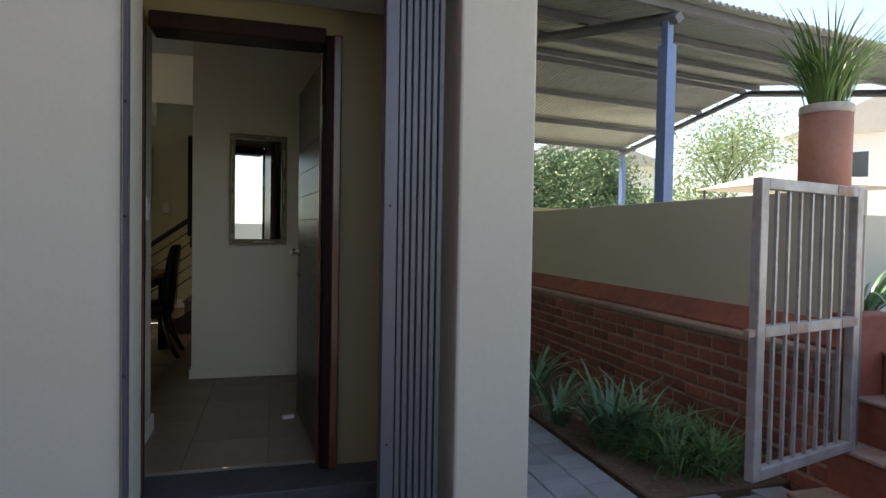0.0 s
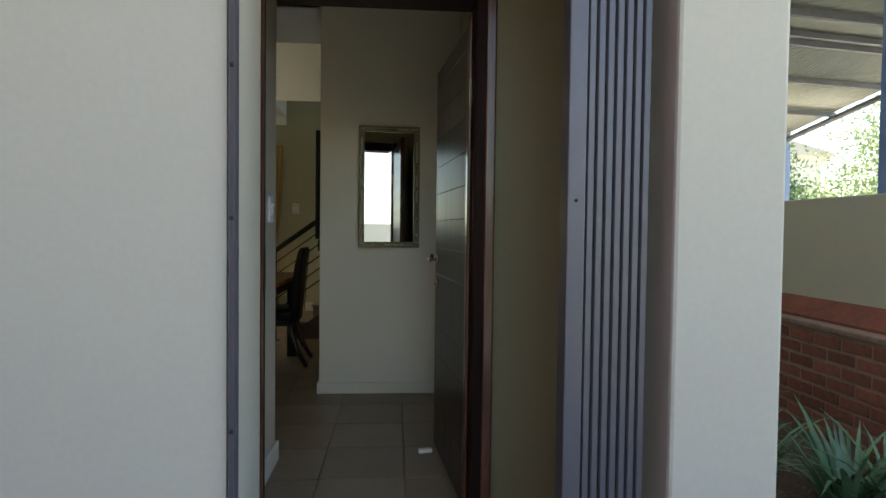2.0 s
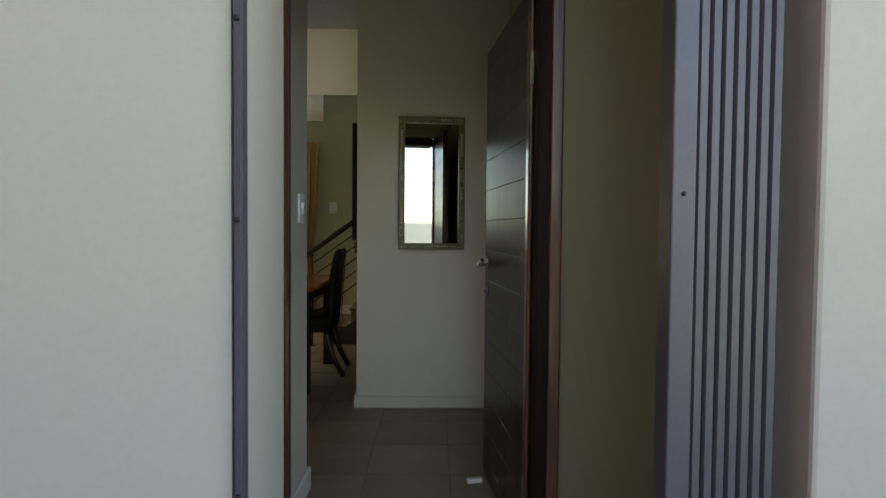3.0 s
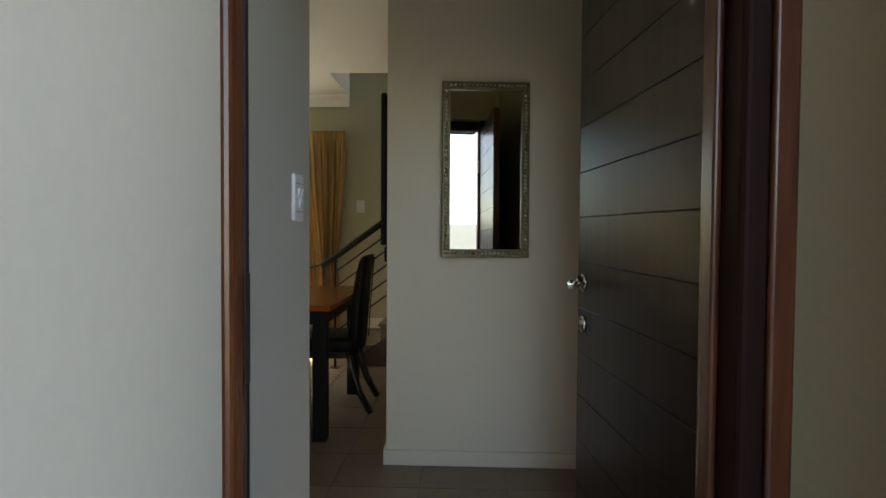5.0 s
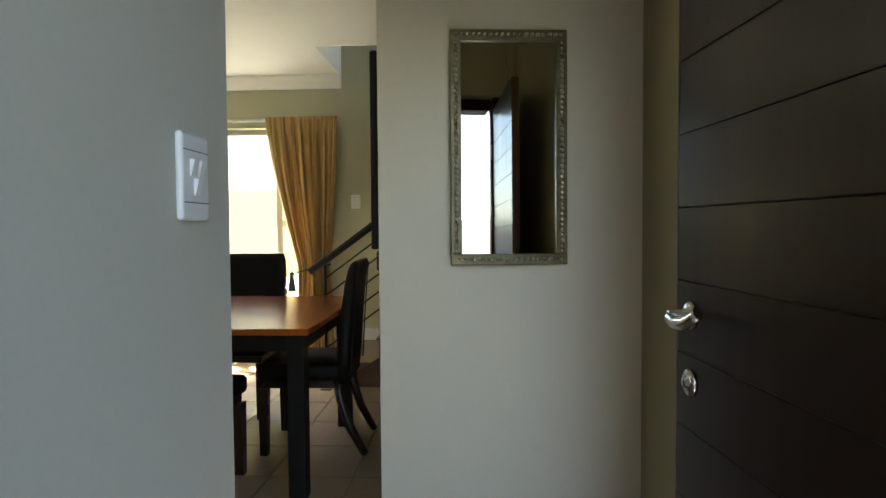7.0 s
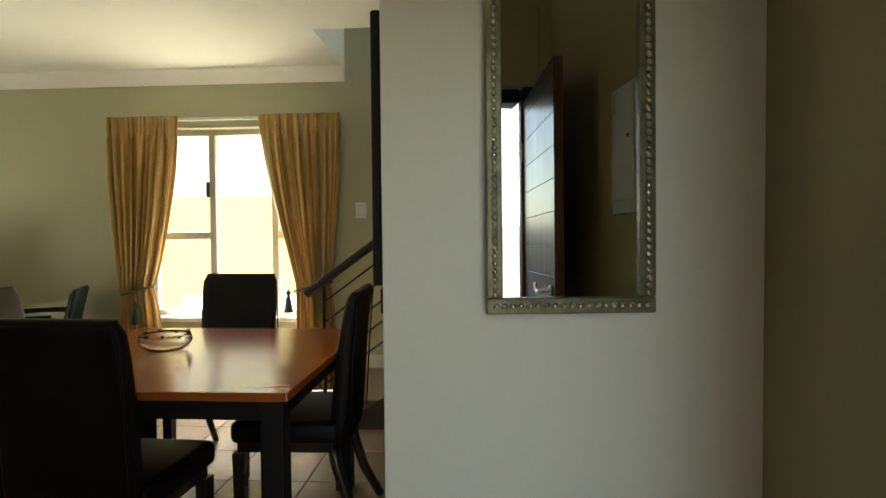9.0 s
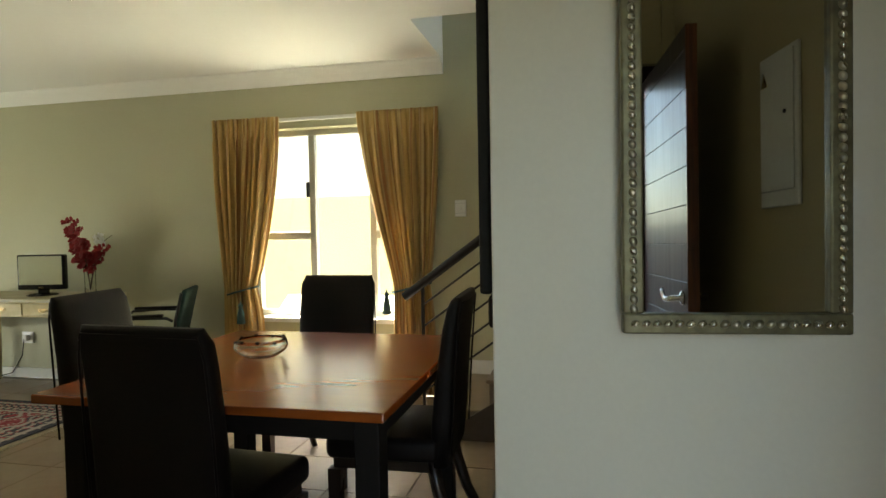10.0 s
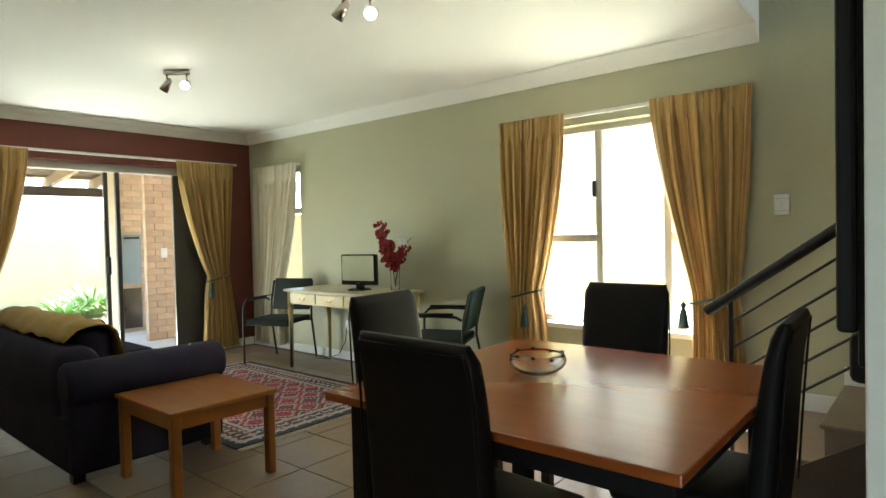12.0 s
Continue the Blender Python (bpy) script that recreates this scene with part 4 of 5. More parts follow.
cloth = bmesh.new()
cols, prof = 26, [(4.955, 0.70), (4.985, 0.735), (5.015, 0.775), (5.06, 0.792), (5.12, 0.798), (5.18, 0.785), (5.225, 0.735), (5.245, 0.66), (5.26, 0.56), (5.30, 0.512), (5.42, 0.507)]
rows = []
for j, (y, z) in enumerate(prof):
    rows.append([cloth.verts.new((-4.90 + 1.42 * i / cols + 0.06 * j / len(prof), y + 0.006 * math.sin(i * 0.9 + j), z + 0.010 + 0.009 * math.sin(i * 1.3 + j * 0.7) + 0.006 * math.sin(i * 0.45))) for i in range(cols + 1)])
for a, b in zip(rows, rows[1:]):
    for i in range(cols):
        cloth.faces.new((a[i], a[i + 1], b[i + 1], b[i])).smooth = True
throw = whole("throw_blanket", cloth, THROW, "mustard gold throw draped over the sofa back", "blanket")
throw.modifiers.new("thickness", "SOLIDIFY").thickness = 0.008

side = thing("coffee_table", "small honey-coloured wooden side table beside the sofa", "side table")
CX0, CX1, CY0, CY1 = -3.19, -2.56, 5.09, 5.67
part("tabletop", boxes((CX0, CX1, CY0, CY1, 0.425, 0.45), bevel=0.006, seg=3), SIDEWOOD, side)
for row in ((CX0 + 0.059, CX1 - 0.059, CY0 + 0.02, CY0 + 0.04), (CX0 + 0.059, CX1 - 0.059, CY1 - 0.04, CY1 - 0.02), (CX0 + 0.02, CX0 + 0.04, CY0 + 0.059, CY1 - 0.059), (CX1 - 0.04, CX1 - 0.02, CY0 + 0.059, CY1 - 0.059)):
    part("apron", boxes((*row, 0.36, 0.4245)), SIDEWOOD, side)
for x in (CX0 + 0.012, CX1 - 0.058):
    for y in (CY0 + 0.012, CY1 - 0.058):
        part("leg", boxes((x, x + 0.046, y, y + 0.046, 0.001, 0.4245), bevel=0.008, seg=3), SIDEWOOD, side)

# rug: woven field with medallions, borders and a fringe
RUGX0, RUGX1, RUGY0, RUGY1 = -5.22, -3.04, 5.70, 7.16
rugmat = surface("woven wool rug", (0.30, 0.026, 0.036), 0.95, (0.22, 0.02, 0.026), 220, 9, 0.8, 0.4)
nt = rugmat.node_tree
nn, ll = nt.nodes, nt.links
def calc(op, a, b=None, c=None):
    k = nn.new("ShaderNodeMath")
    k.operation = op
    for i, v in enumerate((a, b, c)):
        if v is None:
            continue
        if isinstance(v, (int, float)):
            k.inputs[i].default_value = v
        else:
            ll.new(v, k.inputs[i])
    return k.outputs[0]
tcn, spn = nn.new("ShaderNodeTexCoord"), nn.new("ShaderNodeSeparateXYZ")
ll.new(tcn.outputs["Object"], spn.inputs[0])
rx, ry = spn.outputs["X"], spn.outputs["Y"]
HX, HY = (RUGX1 - RUGX0) / 2, (RUGY1 - RUGY0) / 2
inx, iny = calc("SUBTRACT", HX, calc("ABSOLUTE", rx)), calc("SUBTRACT", HY, calc("ABSOLUTE", ry))
edge = calc("MINIMUM", inx, iny)
cell = 0.021
sx_, sy_ = calc("SNAP", rx, cell), calc("SNAP", ry, cell)
dia = calc("ADD", calc("ABSOLUTE", calc("SUBTRACT", calc("PINGPONG", calc("ADD", sx_, 5.0), 0.26), 0.13)), calc("ABSOLUTE", calc("SUBTRACT", calc("PINGPONG", calc("ADD", sy_, 5.0), 0.22), 0.11)))
small = calc("ADD", calc("ABSOLUTE", calc("SUBTRACT", calc("PINGPONG", calc("ADD", sx_, 5.0), 0.064), 0.032)), calc("ABSOLUTE", calc("SUBTRACT", calc("PINGPONG", calc("ADD", sy_, 5.0), 0.054), 0.027)))
def blend(fac, a, b):
    k = nn.new("ShaderNodeMix")
    k.data_type = "RGBA"
    ll.new(fac, k.inputs["Factor"])
    for i, v in (("A", a), ("B", b)):
        if isinstance(v, tuple):
            k.inputs[i].default_value = (*v, 1)
        else:
            ll.new(v, k.inputs[i])
    return k.outputs["Result"]
base_in = nn["Principled BSDF"].inputs["Base Color"]
red = base_in.links[0].from_socket
navy_, cream_, rose_ = (0.035, 0.034, 0.05), (0.42, 0.36, 0.31), (0.36, 0.085, 0.095)
col = blend(calc("LESS_THAN", small, 0.022), red, rose_)
col = blend(calc("COMPARE", dia, 0.152, 0.011), col, cream_)
col = blend(calc("LESS_THAN", dia, 0.108), col, navy_)
col = blend(calc("COMPARE", dia, 0.082, 0.012), col, cream_)
col = blend(calc("LESS_THAN", dia, 0.05), col, red)
bord = blend(calc("LESS_THAN", small, 0.026), navy_, cream_)
bord = blend(calc("GREATER_THAN", small, 0.044), bord, rose_)
col = blend(calc("LESS_THAN", edge, 0.24), col, bord)
col = blend(calc("COMPARE", edge, 0.235, 0.014), col, cream_)
col = blend(calc("COMPARE", edge, 0.075, 0.012), col, cream_)
col = blend(calc("LESS_THAN", edge, 0.045), col, navy_)
ll.new(col, base_in)
rug = thing("rug", "red and navy patterned woven rug with cream fringes", "rug", at=pose((RUGX0 + RUGX1) / 2, (RUGY0 + RUGY1) / 2, 0.001))
part("rug_body", boxes((-HX, HX, -HY, HY, 0.0, 0.010), bevel=0.003, seg=1), rugmat, rug)
for s in (-1, 1):
    fringe = bmesh.new()
    for i in range(150):
        y = -HY + 2 * HY * (i + 0.5) / 150
        box(fringe, *sorted((s * HX, s * (HX + 0.055 + 0.01 * math.sin(i * 2.7)))), y - 0.0026, y + 0.0026, 0.001, 0.005)
    part("fringe", fringe, SHEER, rug, "cream knotted fringe")

# writing desk
desk = thing("writing_desk", "pale yellow antiqued writing desk with small drawers", "desk")
DX0, DX1, DY0, DY1 = -4.70, -3.40, 7.24, 7.78
part("desktop", boxes((DX0 - 0.015, DX1 + 0.015, DY0 - 0.015, DY1, 0.735, 0.76), bevel=0.006), DESKTOP, desk)
for row in ((DX0 + 0.06, DX1 - 0.06, DY0 + 0.012, DY0 + 0.03), (DX0 + 0.06, DX1 - 0.06, DY1 - 0.04, DY1 - 0.02), (DX0 + 0.012, DX0 + 0.03, DY0 + 0.06, DY1 - 0.08), (DX1 - 0.03, DX1 - 0.012, DY0 + 0.06, DY1 - 0.08)):
    part("apron", boxes((*row, 0.62, 0.7345)), CREAMPAINT, desk)
for i in range(3):
    w = (DX1 - DX0 - 0.12) / 3
    x = DX0 + 0.06 + i * w
    d = part("drawer", boxes((x + 0.008, x + w - 0.008, DY0 + 0.002, DY0 + 0.0115, 0.633, 0.723), bevel=0.003), CREAMPAINT, desk)
    pull = bmesh.new()
    tube(pull, [(x + w / 2 + 0.035 * math.cos(q), DY0 - 0.004 - 0.008 * math.sin(q), 0.678 - 0.016 * math.sin(q)) for q in (math.pi * k / 8 for k in range(9))], 0.004, 6)
    box(pull, x + w / 2 - 0.042, x + w / 2 + 0.042, DY0 - 0.001, DY0 + 0.003, 0.668, 0.690, bevel=0.001, seg=1)
    part("pull", pull, BRASS, d, "aged brass drawer pull")
for x in (DX0 + 0.035, DX1 - 0.035):
    for y in (DY0 + 0.03, DY1 - 0.045):
        lg = bmesh.new()
        tube(lg, [(x, y, 0.734), (x, y, 0.60)], 0.033, 4)
        tube(lg, [(x, y, 0.60), (x, y, 0.002)], 0.031, 4, taper=0.017)
        part("leg", lg, CREAMPAINT, desk, "tapered painted leg")

mon = thing("monitor", "small black flat television on the desk, a pale reflection painted on its screen", "television", at=pose(-3.93, 7.50, 0.7605, 0, 0, 12))
part("casing", padded(bmesh.new(), -0.19, 0.19, -0.02, 0.035, 0.045, 0.325, 0.010, 3), BLACKPLASTIC, mon)
part("screen", boxes((-0.173, 0.173, -0.0215, -0.0195, 0.085, 0.312)), SCREEN_REFLECT, mon, "blank screen, the room's pale reflection painted into its colour")
part("badge", boxes((-0.02, 0.02, -0.0216, -0.0196, 0.058, 0.066)), CHROME, mon, "small pale badge")
part("neck", boxes((-0.04, 0.04, 0.0, 0.03, 0.012, 0.05), bevel=0.004), BLACKPLASTIC, mon)
part("foot", lathe(bmesh.new(), [(0.001, 0), (0.11, 0), (0.11, 0.006), (0.085, 0.013), (0.001, 0.014)], sides=28), BLACKPLASTIC, mon)

vase = thing("flower_vase", "glass vase with red artificial blossom branches on the desk", "vase", at=pose(-3.57, 7.60, 0.7605))
part("vase", lathe(bmesh.new(), [(0.001, 0), (0.042, 0), (0.045, 0.004), (0.040, 0.06), (0.043, 0.20), (0.047, 0.235), (0.044, 0.235), (0.039, 0.19), (0.036, 0.06), (0.038, 0.012), (0.001, 0.010)], sides=20), CLEAR, vase)
rng = random.Random(5)
for lean, tall, side_ in ((-0.19, 0.56, 0.02), (-0.11, 0.50, -0.05), (0.12, 0.38, 0.02), (-0.01, 0.43, -0.08)):
    pts = [Vector((lean * (k / 6) ** 1.6, side_ * (k / 6) ** 1.5, 0.03 + tall * k / 6)) for k in range(7)]
    stem = bmesh.new()
    tube(stem, pts, 0.004, 5, taper=0.002)
    tw = part("twig", stem, STEM, vase)
    bl = bmesh.new()
    for n_ in range(18):
        p = pts[3].lerp(pts[6], rng.random()) + Vector((rng.uniform(-0.05, 0.05), rng.uniform(-0.045, 0.045), rng.uniform(-0.05, 0.04)))
        for k in range(5):
            q = 2 * math.pi * k / 5 + rng.random()
            tip = p + Vector((0.038 * math.cos(q), 0.024 * math.sin(q) - 0.010, 0.034 * math.sin(q)))
            sid = Vector((-math.sin(q), 0.2, math.cos(q))) * 0.020
            v = [bl.verts.new(c_) for c_ in (p, p.lerp(tip, 0.6) + sid, tip + Vector((0, -0.006, 0)), p.lerp(tip, 0.6) - sid)]
            bl.faces.new(v)
    part("blossom", bl, PETAL, tw, "deep red petals")
stem, bl = bmesh.new(), bmesh.new()
tube(stem, [(0, 0, 0.03), (0.05, 0.01, 0.28), (0.12, 0.02, 0.42), (0.20, 0.02, 0.47)], 0.003, 5, taper=0.002)
tw = part("twig", stem, STEM, vase)
for n_ in range(9):
    p = Vector((rng.uniform(0.06, 0.15), rng.uniform(-0.02, 0.04), rng.uniform(0.38, 0.50)))
    for k in range(5):
        q = 2 * math.pi * k / 5 + rng.random()
        tip = p + Vector((0.028 * math.cos(q), -0.008, 0.028 * math.sin(q)))
        sid = Vector((-math.sin(q), 0.2, math.cos(q))) * 0.013
        bl.faces.new([bl.verts.new(c_) for c_ in (p, p.lerp(tip, 0.6) + sid, tip, p.lerp(tip, 0.6) - sid)])
part("blossom", bl, TRIM, tw, "small white petals")


def armchair(at, label, fabric=GREENFABRIC):
    """A steel-framed visitor's chair with fabric seat and back; it faces -y."""
    c = thing("armchair", label, "armchair", "armchairs in the living room", at=at)
    for s in (-1, 1):
        fr = bmesh.new()
        x = s * 0.26
        tube(fr, [(x, -0.25, 0.002), (x, -0.25, 0.30), (x, -0.245, 0.58), (x, -0.20, 0.625), (x, -0.02, 0.632), (x, 0.17, 0.625), (x, 0.215, 0.60)], 0.011, 8)
        part("side_frame", fr, BLACKSTEEL, c, "bent black steel tube")
        bk = bmesh.new()
        tube(bk, [(s * 0.235, 0.30, 0.002), (s * 0.235, 0.21, 0.42), (s * 0.235, 0.225, 0.60), (s * 0.225, 0.27, 0.80)], 0.011, 8)
        part("rear_leg", bk, BLACKSTEEL, c)
        part("arm_pad", boxes((x - 0.02, x + 0.02, -0.19, 0.15, 0.636, 0.655), bevel=0.008, seg=3), BLACKPAINT, c)
    cross = bmesh.new()
    tube(cross, [(-0.26, -0.23, 0.40), (0.26, -0.23, 0.40)], 0.009, 8)
    tube(cross, [(-0.235, 0.19, 0.40), (0.235, 0.19, 0.40)], 0.009, 8)
    part("stretcher", cross, BLACKSTEEL, c)
    part("seat", padded(bmesh.new(), -0.235, 0.235, -0.26, 0.20, 0.405, 0.455, 0.02), GREENSEAT, c)
    bm = padded(bmesh.new(), -0.215, 0.215, -0.018, 0.018, 0.0, 0.33, 0.015)
    part("backrest", bm, fabric, c, "patterned woven fabric", at=pose(0, 0.215, 0.50, -13, 0, 0))
    return c


armchair(pose(-5.00, 7.38, 0, 0, 0, 24), "black steel armchair with dark woven fabric, beside the desk", GREENSEAT)
armchair(pose(-2.90, 7.46, 0, 0, 0, -66), "black steel armchair with a green fabric back, under the window")

socket = thing("power_socket", "white plastic power socket low on the wall", "power socket")
part("plate", boxes((-4.50, -4.38, FAR - 0.011, FAR - 0.0005, 0.30, 0.40), bevel=0.004), WHITEPLASTIC, socket)
part("plug", boxes((-4.46, -4.41, FAR - 0.05, FAR - 0.0115, 0.325, 0.375), bevel=0.006), WHITEPLASTIC, socket)
cable = bmesh.new()
tube(cable, [(-4.435, FAR - 0.05, 0.34), (-4.45, FAR - 0.06, 0.2), (-4.55, FAR - 0.07, 0.05), (-4.72, FAR - 0.10, 0.008), (-4.95, FAR - 0.06, 0.008), (-4.80, FAR - 0.16, 0.008), (-4.62, FAR - 0.12, 0.008)], 0.004, 6)
whole("power_cable", cable, BLACKPLASTIC, "thin dark cable lying along the wall under the desk", "cable")


def spot_lamp(x, y, turn):
    s = thing("ceiling_spotlight", "satin steel twin spotlight on the ceiling, one bulb lit", "ceiling light", "twin ceiling spotlights", at=pose(x, y, CEIL, 0, 0, turn))
    part("base", boxes((-0.09, 0.09, -0.02, 0.02, -0.03, -0.001), bevel=0.006), CHROME, s)
    for sx, aim in ((-0.07, (-0.45, -0.35, -0.85)), (0.07, (0.62, -0.58, -0.42))):
        arm = bmesh.new()
        tube(arm, [(sx, 0, -0.03), (sx, 0, -0.085)], 0.006, 8)
        part("stalk", arm, CHROME, s)
        eye = Vector((sx, 0, -0.095))
        hd = part("head", lathe(bmesh.new(), [(0.006, 0.045), (0.018, 0.04), (0.024, 0.0), (0.032, -0.055), (0.029, -0.055), (0.020, 0.0), (0.004, 0.03)], sides=18), CHROME, s, at=look(eye, eye + pose(0, 0, 0, 0, 0, -turn) @ Vector(aim)))
        lit = sx > 0
        part("bulb", lathe(bmesh.new(), [(0.001, -0.050), (0.028, -0.050), (0.027, -0.056), (0.001, -0.060)], sides=16), BULB if lit else DARKPANE, hd, "glowing bulb" if lit else "unlit bulb")
    return s


spot_lamp(-4.02, 5.90, 40)
spot_lamp(-2.05, 5.84, 62)


# ---- entrance garden ----
def frustum_leafblade(bm, root, way, length, width, droop, segs=5):
    """One strap leaf: a folded blade that rises and bends over."""
    up = Vector((0, 0, 1))
    d = Vector((math.cos(way), math.sin(way), 0))
    side_ = Vector((-d.y, d.x, 0))
    prev = None
    for k in range(segs + 1):
        u = k / segs
        p = root + d * length * (0.25 * u + droop * u * u * 0.75) + up * length * (u - droop * 0.75 * u * u)
        w = width * (1 - u) ** 0.6 * 0.5 + 0.0008
        trio = [bm.verts.new(p - side_ * w), bm.verts.new(p - up * w * 0.35 + d * 0.0), bm.verts.new(p + side_ * w)]
        if prev:
            bm.faces.new((prev[0], prev[1], trio[1], trio[0])).smooth = True
            bm.faces.new((prev[1], prev[2], trio[2], trio[1])).smooth = True
        prev = trio


def strap_plant(name, label, x, y, z, leaves, length, width, seed, material=LEAF, category="plant", group="", spread=1.0, upright=0.0):
    rng = random.Random(seed)
    bm = bmesh.new()
    for _ in range(leaves):
        way = rng.uniform(0, 2 * math.pi)
        r = rng.uniform(0, 0.05) * spread
        frustum_leafblade(bm, Vector((r * math.cos(way), r * math.sin(way), 0)), way + rng.uniform(-0.6, 0.6), length * rng.uniform(0.55, 1.1), width * rng.uniform(0.7, 1.2), rng.uniform(0.35, 1.05) * (1 - upright))
    p = thing(name, label, category, group, at=pose(x, y, z))
    part("leaves", bm, material, p)
    return p


BEDX0, BEDX1 = 2.42, 3.16
whole("bed_soil", boxes((BEDX0, BEDX1 + 0.1, 2.45, 7.2, GROUND - 0.2, GROUND + 0.02), bevel=0.01, seg=1), SOIL, "brown soil of the narrow planting bed", "soil", kind="structure")
k = 0
for x, y, n, ln, w in ((2.60, 3.10, 70, 0.66, 0.038), (2.78, 3.02, 34, 0.62, 0.034), (2.74, 3.26, 46, 0.56, 0.036), (2.50, 3.58, 34, 0.60, 0.036), (2.64, 4.30, 44, 0.58, 0.036), (2.88, 4.75, 36, 0.55, 0.034), (2.72, 5.5, 30, 0.5, 0.034)):
    k += 1
    strap_plant("strap_leaf_plant", "green strap-leaved plant in the garden bed", x, y, GROUND + 0.018, int(n * 0.62), ln * 0.9, w, k, group="plants in the entrance bed", spread=1.6, upright=0.22)
for x, y in ((2.74, 2.68), (2.92, 2.64), (2.84, 2.82), (3.04, 2.74), (2.70, 2.92), (2.97, 2.94), (3.08, 2.99), (2.86, 3.06), (3.03, 3.18)):
    k += 1
    strap_plant("grass_tuft", "low tuft of fine green grass in the garden bed", x, y, GROUND + 0.018, 80, 0.33, 0.010, k, TUFT, "grass", "grass tufts in the entrance bed", 2.6)

# dry leaves and twigs on the soil
rng = random.Random(21)
litter = bmesh.new()
for _ in range(420):
    p = Vector((rng.uniform(BEDX0 + 0.02, BEDX1), rng.uniform(2.47, 4.4), GROUND + 0.0215 + rng.uniform(0, 0.006)))
    q, ln = rng.uniform(0, 6.28), rng.uniform(0.012, 0.045)
    d, n_ = Vector((math.cos(q), math.sin(q), rng.uniform(-0.05, 0.25))) * ln, Vector((-math.sin(q), math.cos(q), 0)) * ln * rng.uniform(0.12, 0.35)
    litter.faces.new([litter.verts.new(v) for v in (p - d * 0.5, p - n_, p + d * 0.5, p + n_)])
whole("leaf_litter", litter, DRYLEAF, "dry brown leaves and twigs scattered on the soil", "leaf litter", kind="stuff")

# retaining wall: mortar core here, its bricks at the end of the file
WX, WY0, WY1 = 3.25, 2.24, 7.0
retain = built("wall_retaining", boxes((WX + 0.007, WX + 0.37, WY0, WY1, GROUND - 0.1, 0.550)), MORTAR, "old red brick retaining wall above the garden bed")
part("capping", boxes((WX - 0.012, WX + 0.11, WY0 + 0.02, WY1, 0.551, 0.590), bevel=0.010), CAPPING, retain, "pale worn cement edge")
part("sloping_course", prism(bmesh.new(), [(WX + 0.111, 0.551), (WX + 0.249, 0.551), (WX + 0.249, 0.715), (WX + 0.111, 0.605)], "y", WY0, WY1), REDCEMENT, retain, "sloping red brick course")
part("end_pier", boxes((WX + 0.06, WX + 0.42, WY0 - 0.03, WY0 - 0.001, GROUND - 0.09, 0.775), (WX + 0.112, WX + 0.42, WY0, WY0 + 0.12, 0.72, 0.775), bevel=0.008), REDCEMENT, retain, "red painted wall end")
built("wall_parapet", boxes((WX + 0.25, WX + 0.37, WY0 + 0.14, WY1 + 3, 0.56, 1.40), bevel=0.012), PLASTER_OUT, "low beige plastered parapet wall above the brickwork")
built("wall_terrace", boxes((WX + 0.371, 60, WY0, 60, GROUND - 0.1, 0.62)), CONCRETE, "sunlit grey concrete terrace above the garden", "terrace")
built("wall_terrace_front", boxes((4.9, 60, -30, WY0 - 0.001, GROUND - 0.1, 0.619)), CONCRETE, "sunlit grey concrete terrace beside the steps", "terrace")
built("wall_steps_side", boxes((WX + 0.371, 7.5, 5.20, 5.32, 0.621, 1.42)), PLASTER_OUT, "low plastered wall across the terrace")

steps = thing("garden_steps", "red brick garden steps with pale worn edges", "garden steps", kind="structure")
for x0, x1, z0, z1 in ((2.98, 3.22, GROUND - 0.05, -0.03), (3.20, 3.38, GROUND - 0.05, 0.18), (3.36, 3.55, -0.03, 0.39), (3.53, 5.0, 0.18, 0.60)):
    st = part("step", boxes((x0, x1 + 0.02, 0.75, 2.205, z0, z1 - 0.022), bevel=0.006, seg=1), REDCEMENT, steps)
    part("tread", boxes((x0 - 0.012, x1, 0.74, 2.204, z1 - 0.0215, z1), bevel=0.008), CAPPING, st, "pale worn tread edge")

pot = thing("flower_pot", "tall terracotta pot with chalky white rim on the wall end", "plant pot", at=pose(3.57, 2.60, 1.4005))
part("pot", lathe(bmesh.new(), [(0.001, 0), (0.120, 0), (0.126, 0.01), (0.128, 0.41), (0.001, 0.41)], sides=28), POTRED, pot)
part("rim", lathe(bmesh.new(), [(0.112, 0.411), (0.130, 0.411), (0.132, 0.415), (0.131, 0.455), (0.124, 0.461), (0.112, 0.455)], sides=28), POTRIM, pot)
part("soil", lathe(bmesh.new(), [(0.001, 0.412), (0.111, 0.412), (0.111, 0.44), (0.001, 0.445)], sides=20), SOIL, pot)
strap_plant("spider_plant", "long-leaved green plant growing out of the tall pot", 3.57, 2.60, 1.84, 230, 0.62, 0.013, 77, GRASSLEAF, "plant", spread=2.0, upright=0.30)
strap_plant("strap_leaf_plant", "tall green strap-leaved plant on the terrace", 4.14, 2.82, 0.62, 60, 0.75, 0.03, 91, group="plants on the terrace")

# small garden gate
GA, GB = Vector((2.47, 1.90, 0)), Vector((3.22, 2.10, 0))
gw = (GB - GA).length
gg = thing("garden_gate", "chipped silver steel bar gate standing open at the steps", "gate", at=pose(GA.x, GA.y, 0.185, 0, 0, math.degrees(math.atan2(GB.y - GA.y, GB.x - GA.x))))
GH = 1.185
part("stile", boxes((0, 0.05, -0.02, 0.02, 0, GH), bevel=0.003, seg=1), SILVERGATE, gg)
part("stile", boxes((gw - 0.05, gw, -0.02, 0.02, 0, GH), bevel=0.003, seg=1), SILVERGATE, gg)
for z in (0.0, GH * 0.475, GH - 0.045):
    part("rail", boxes((0.0505, gw - 0.0505, -0.02, 0.02, z, z + 0.045), bevel=0.003, seg=1), SILVERGATE, gg)
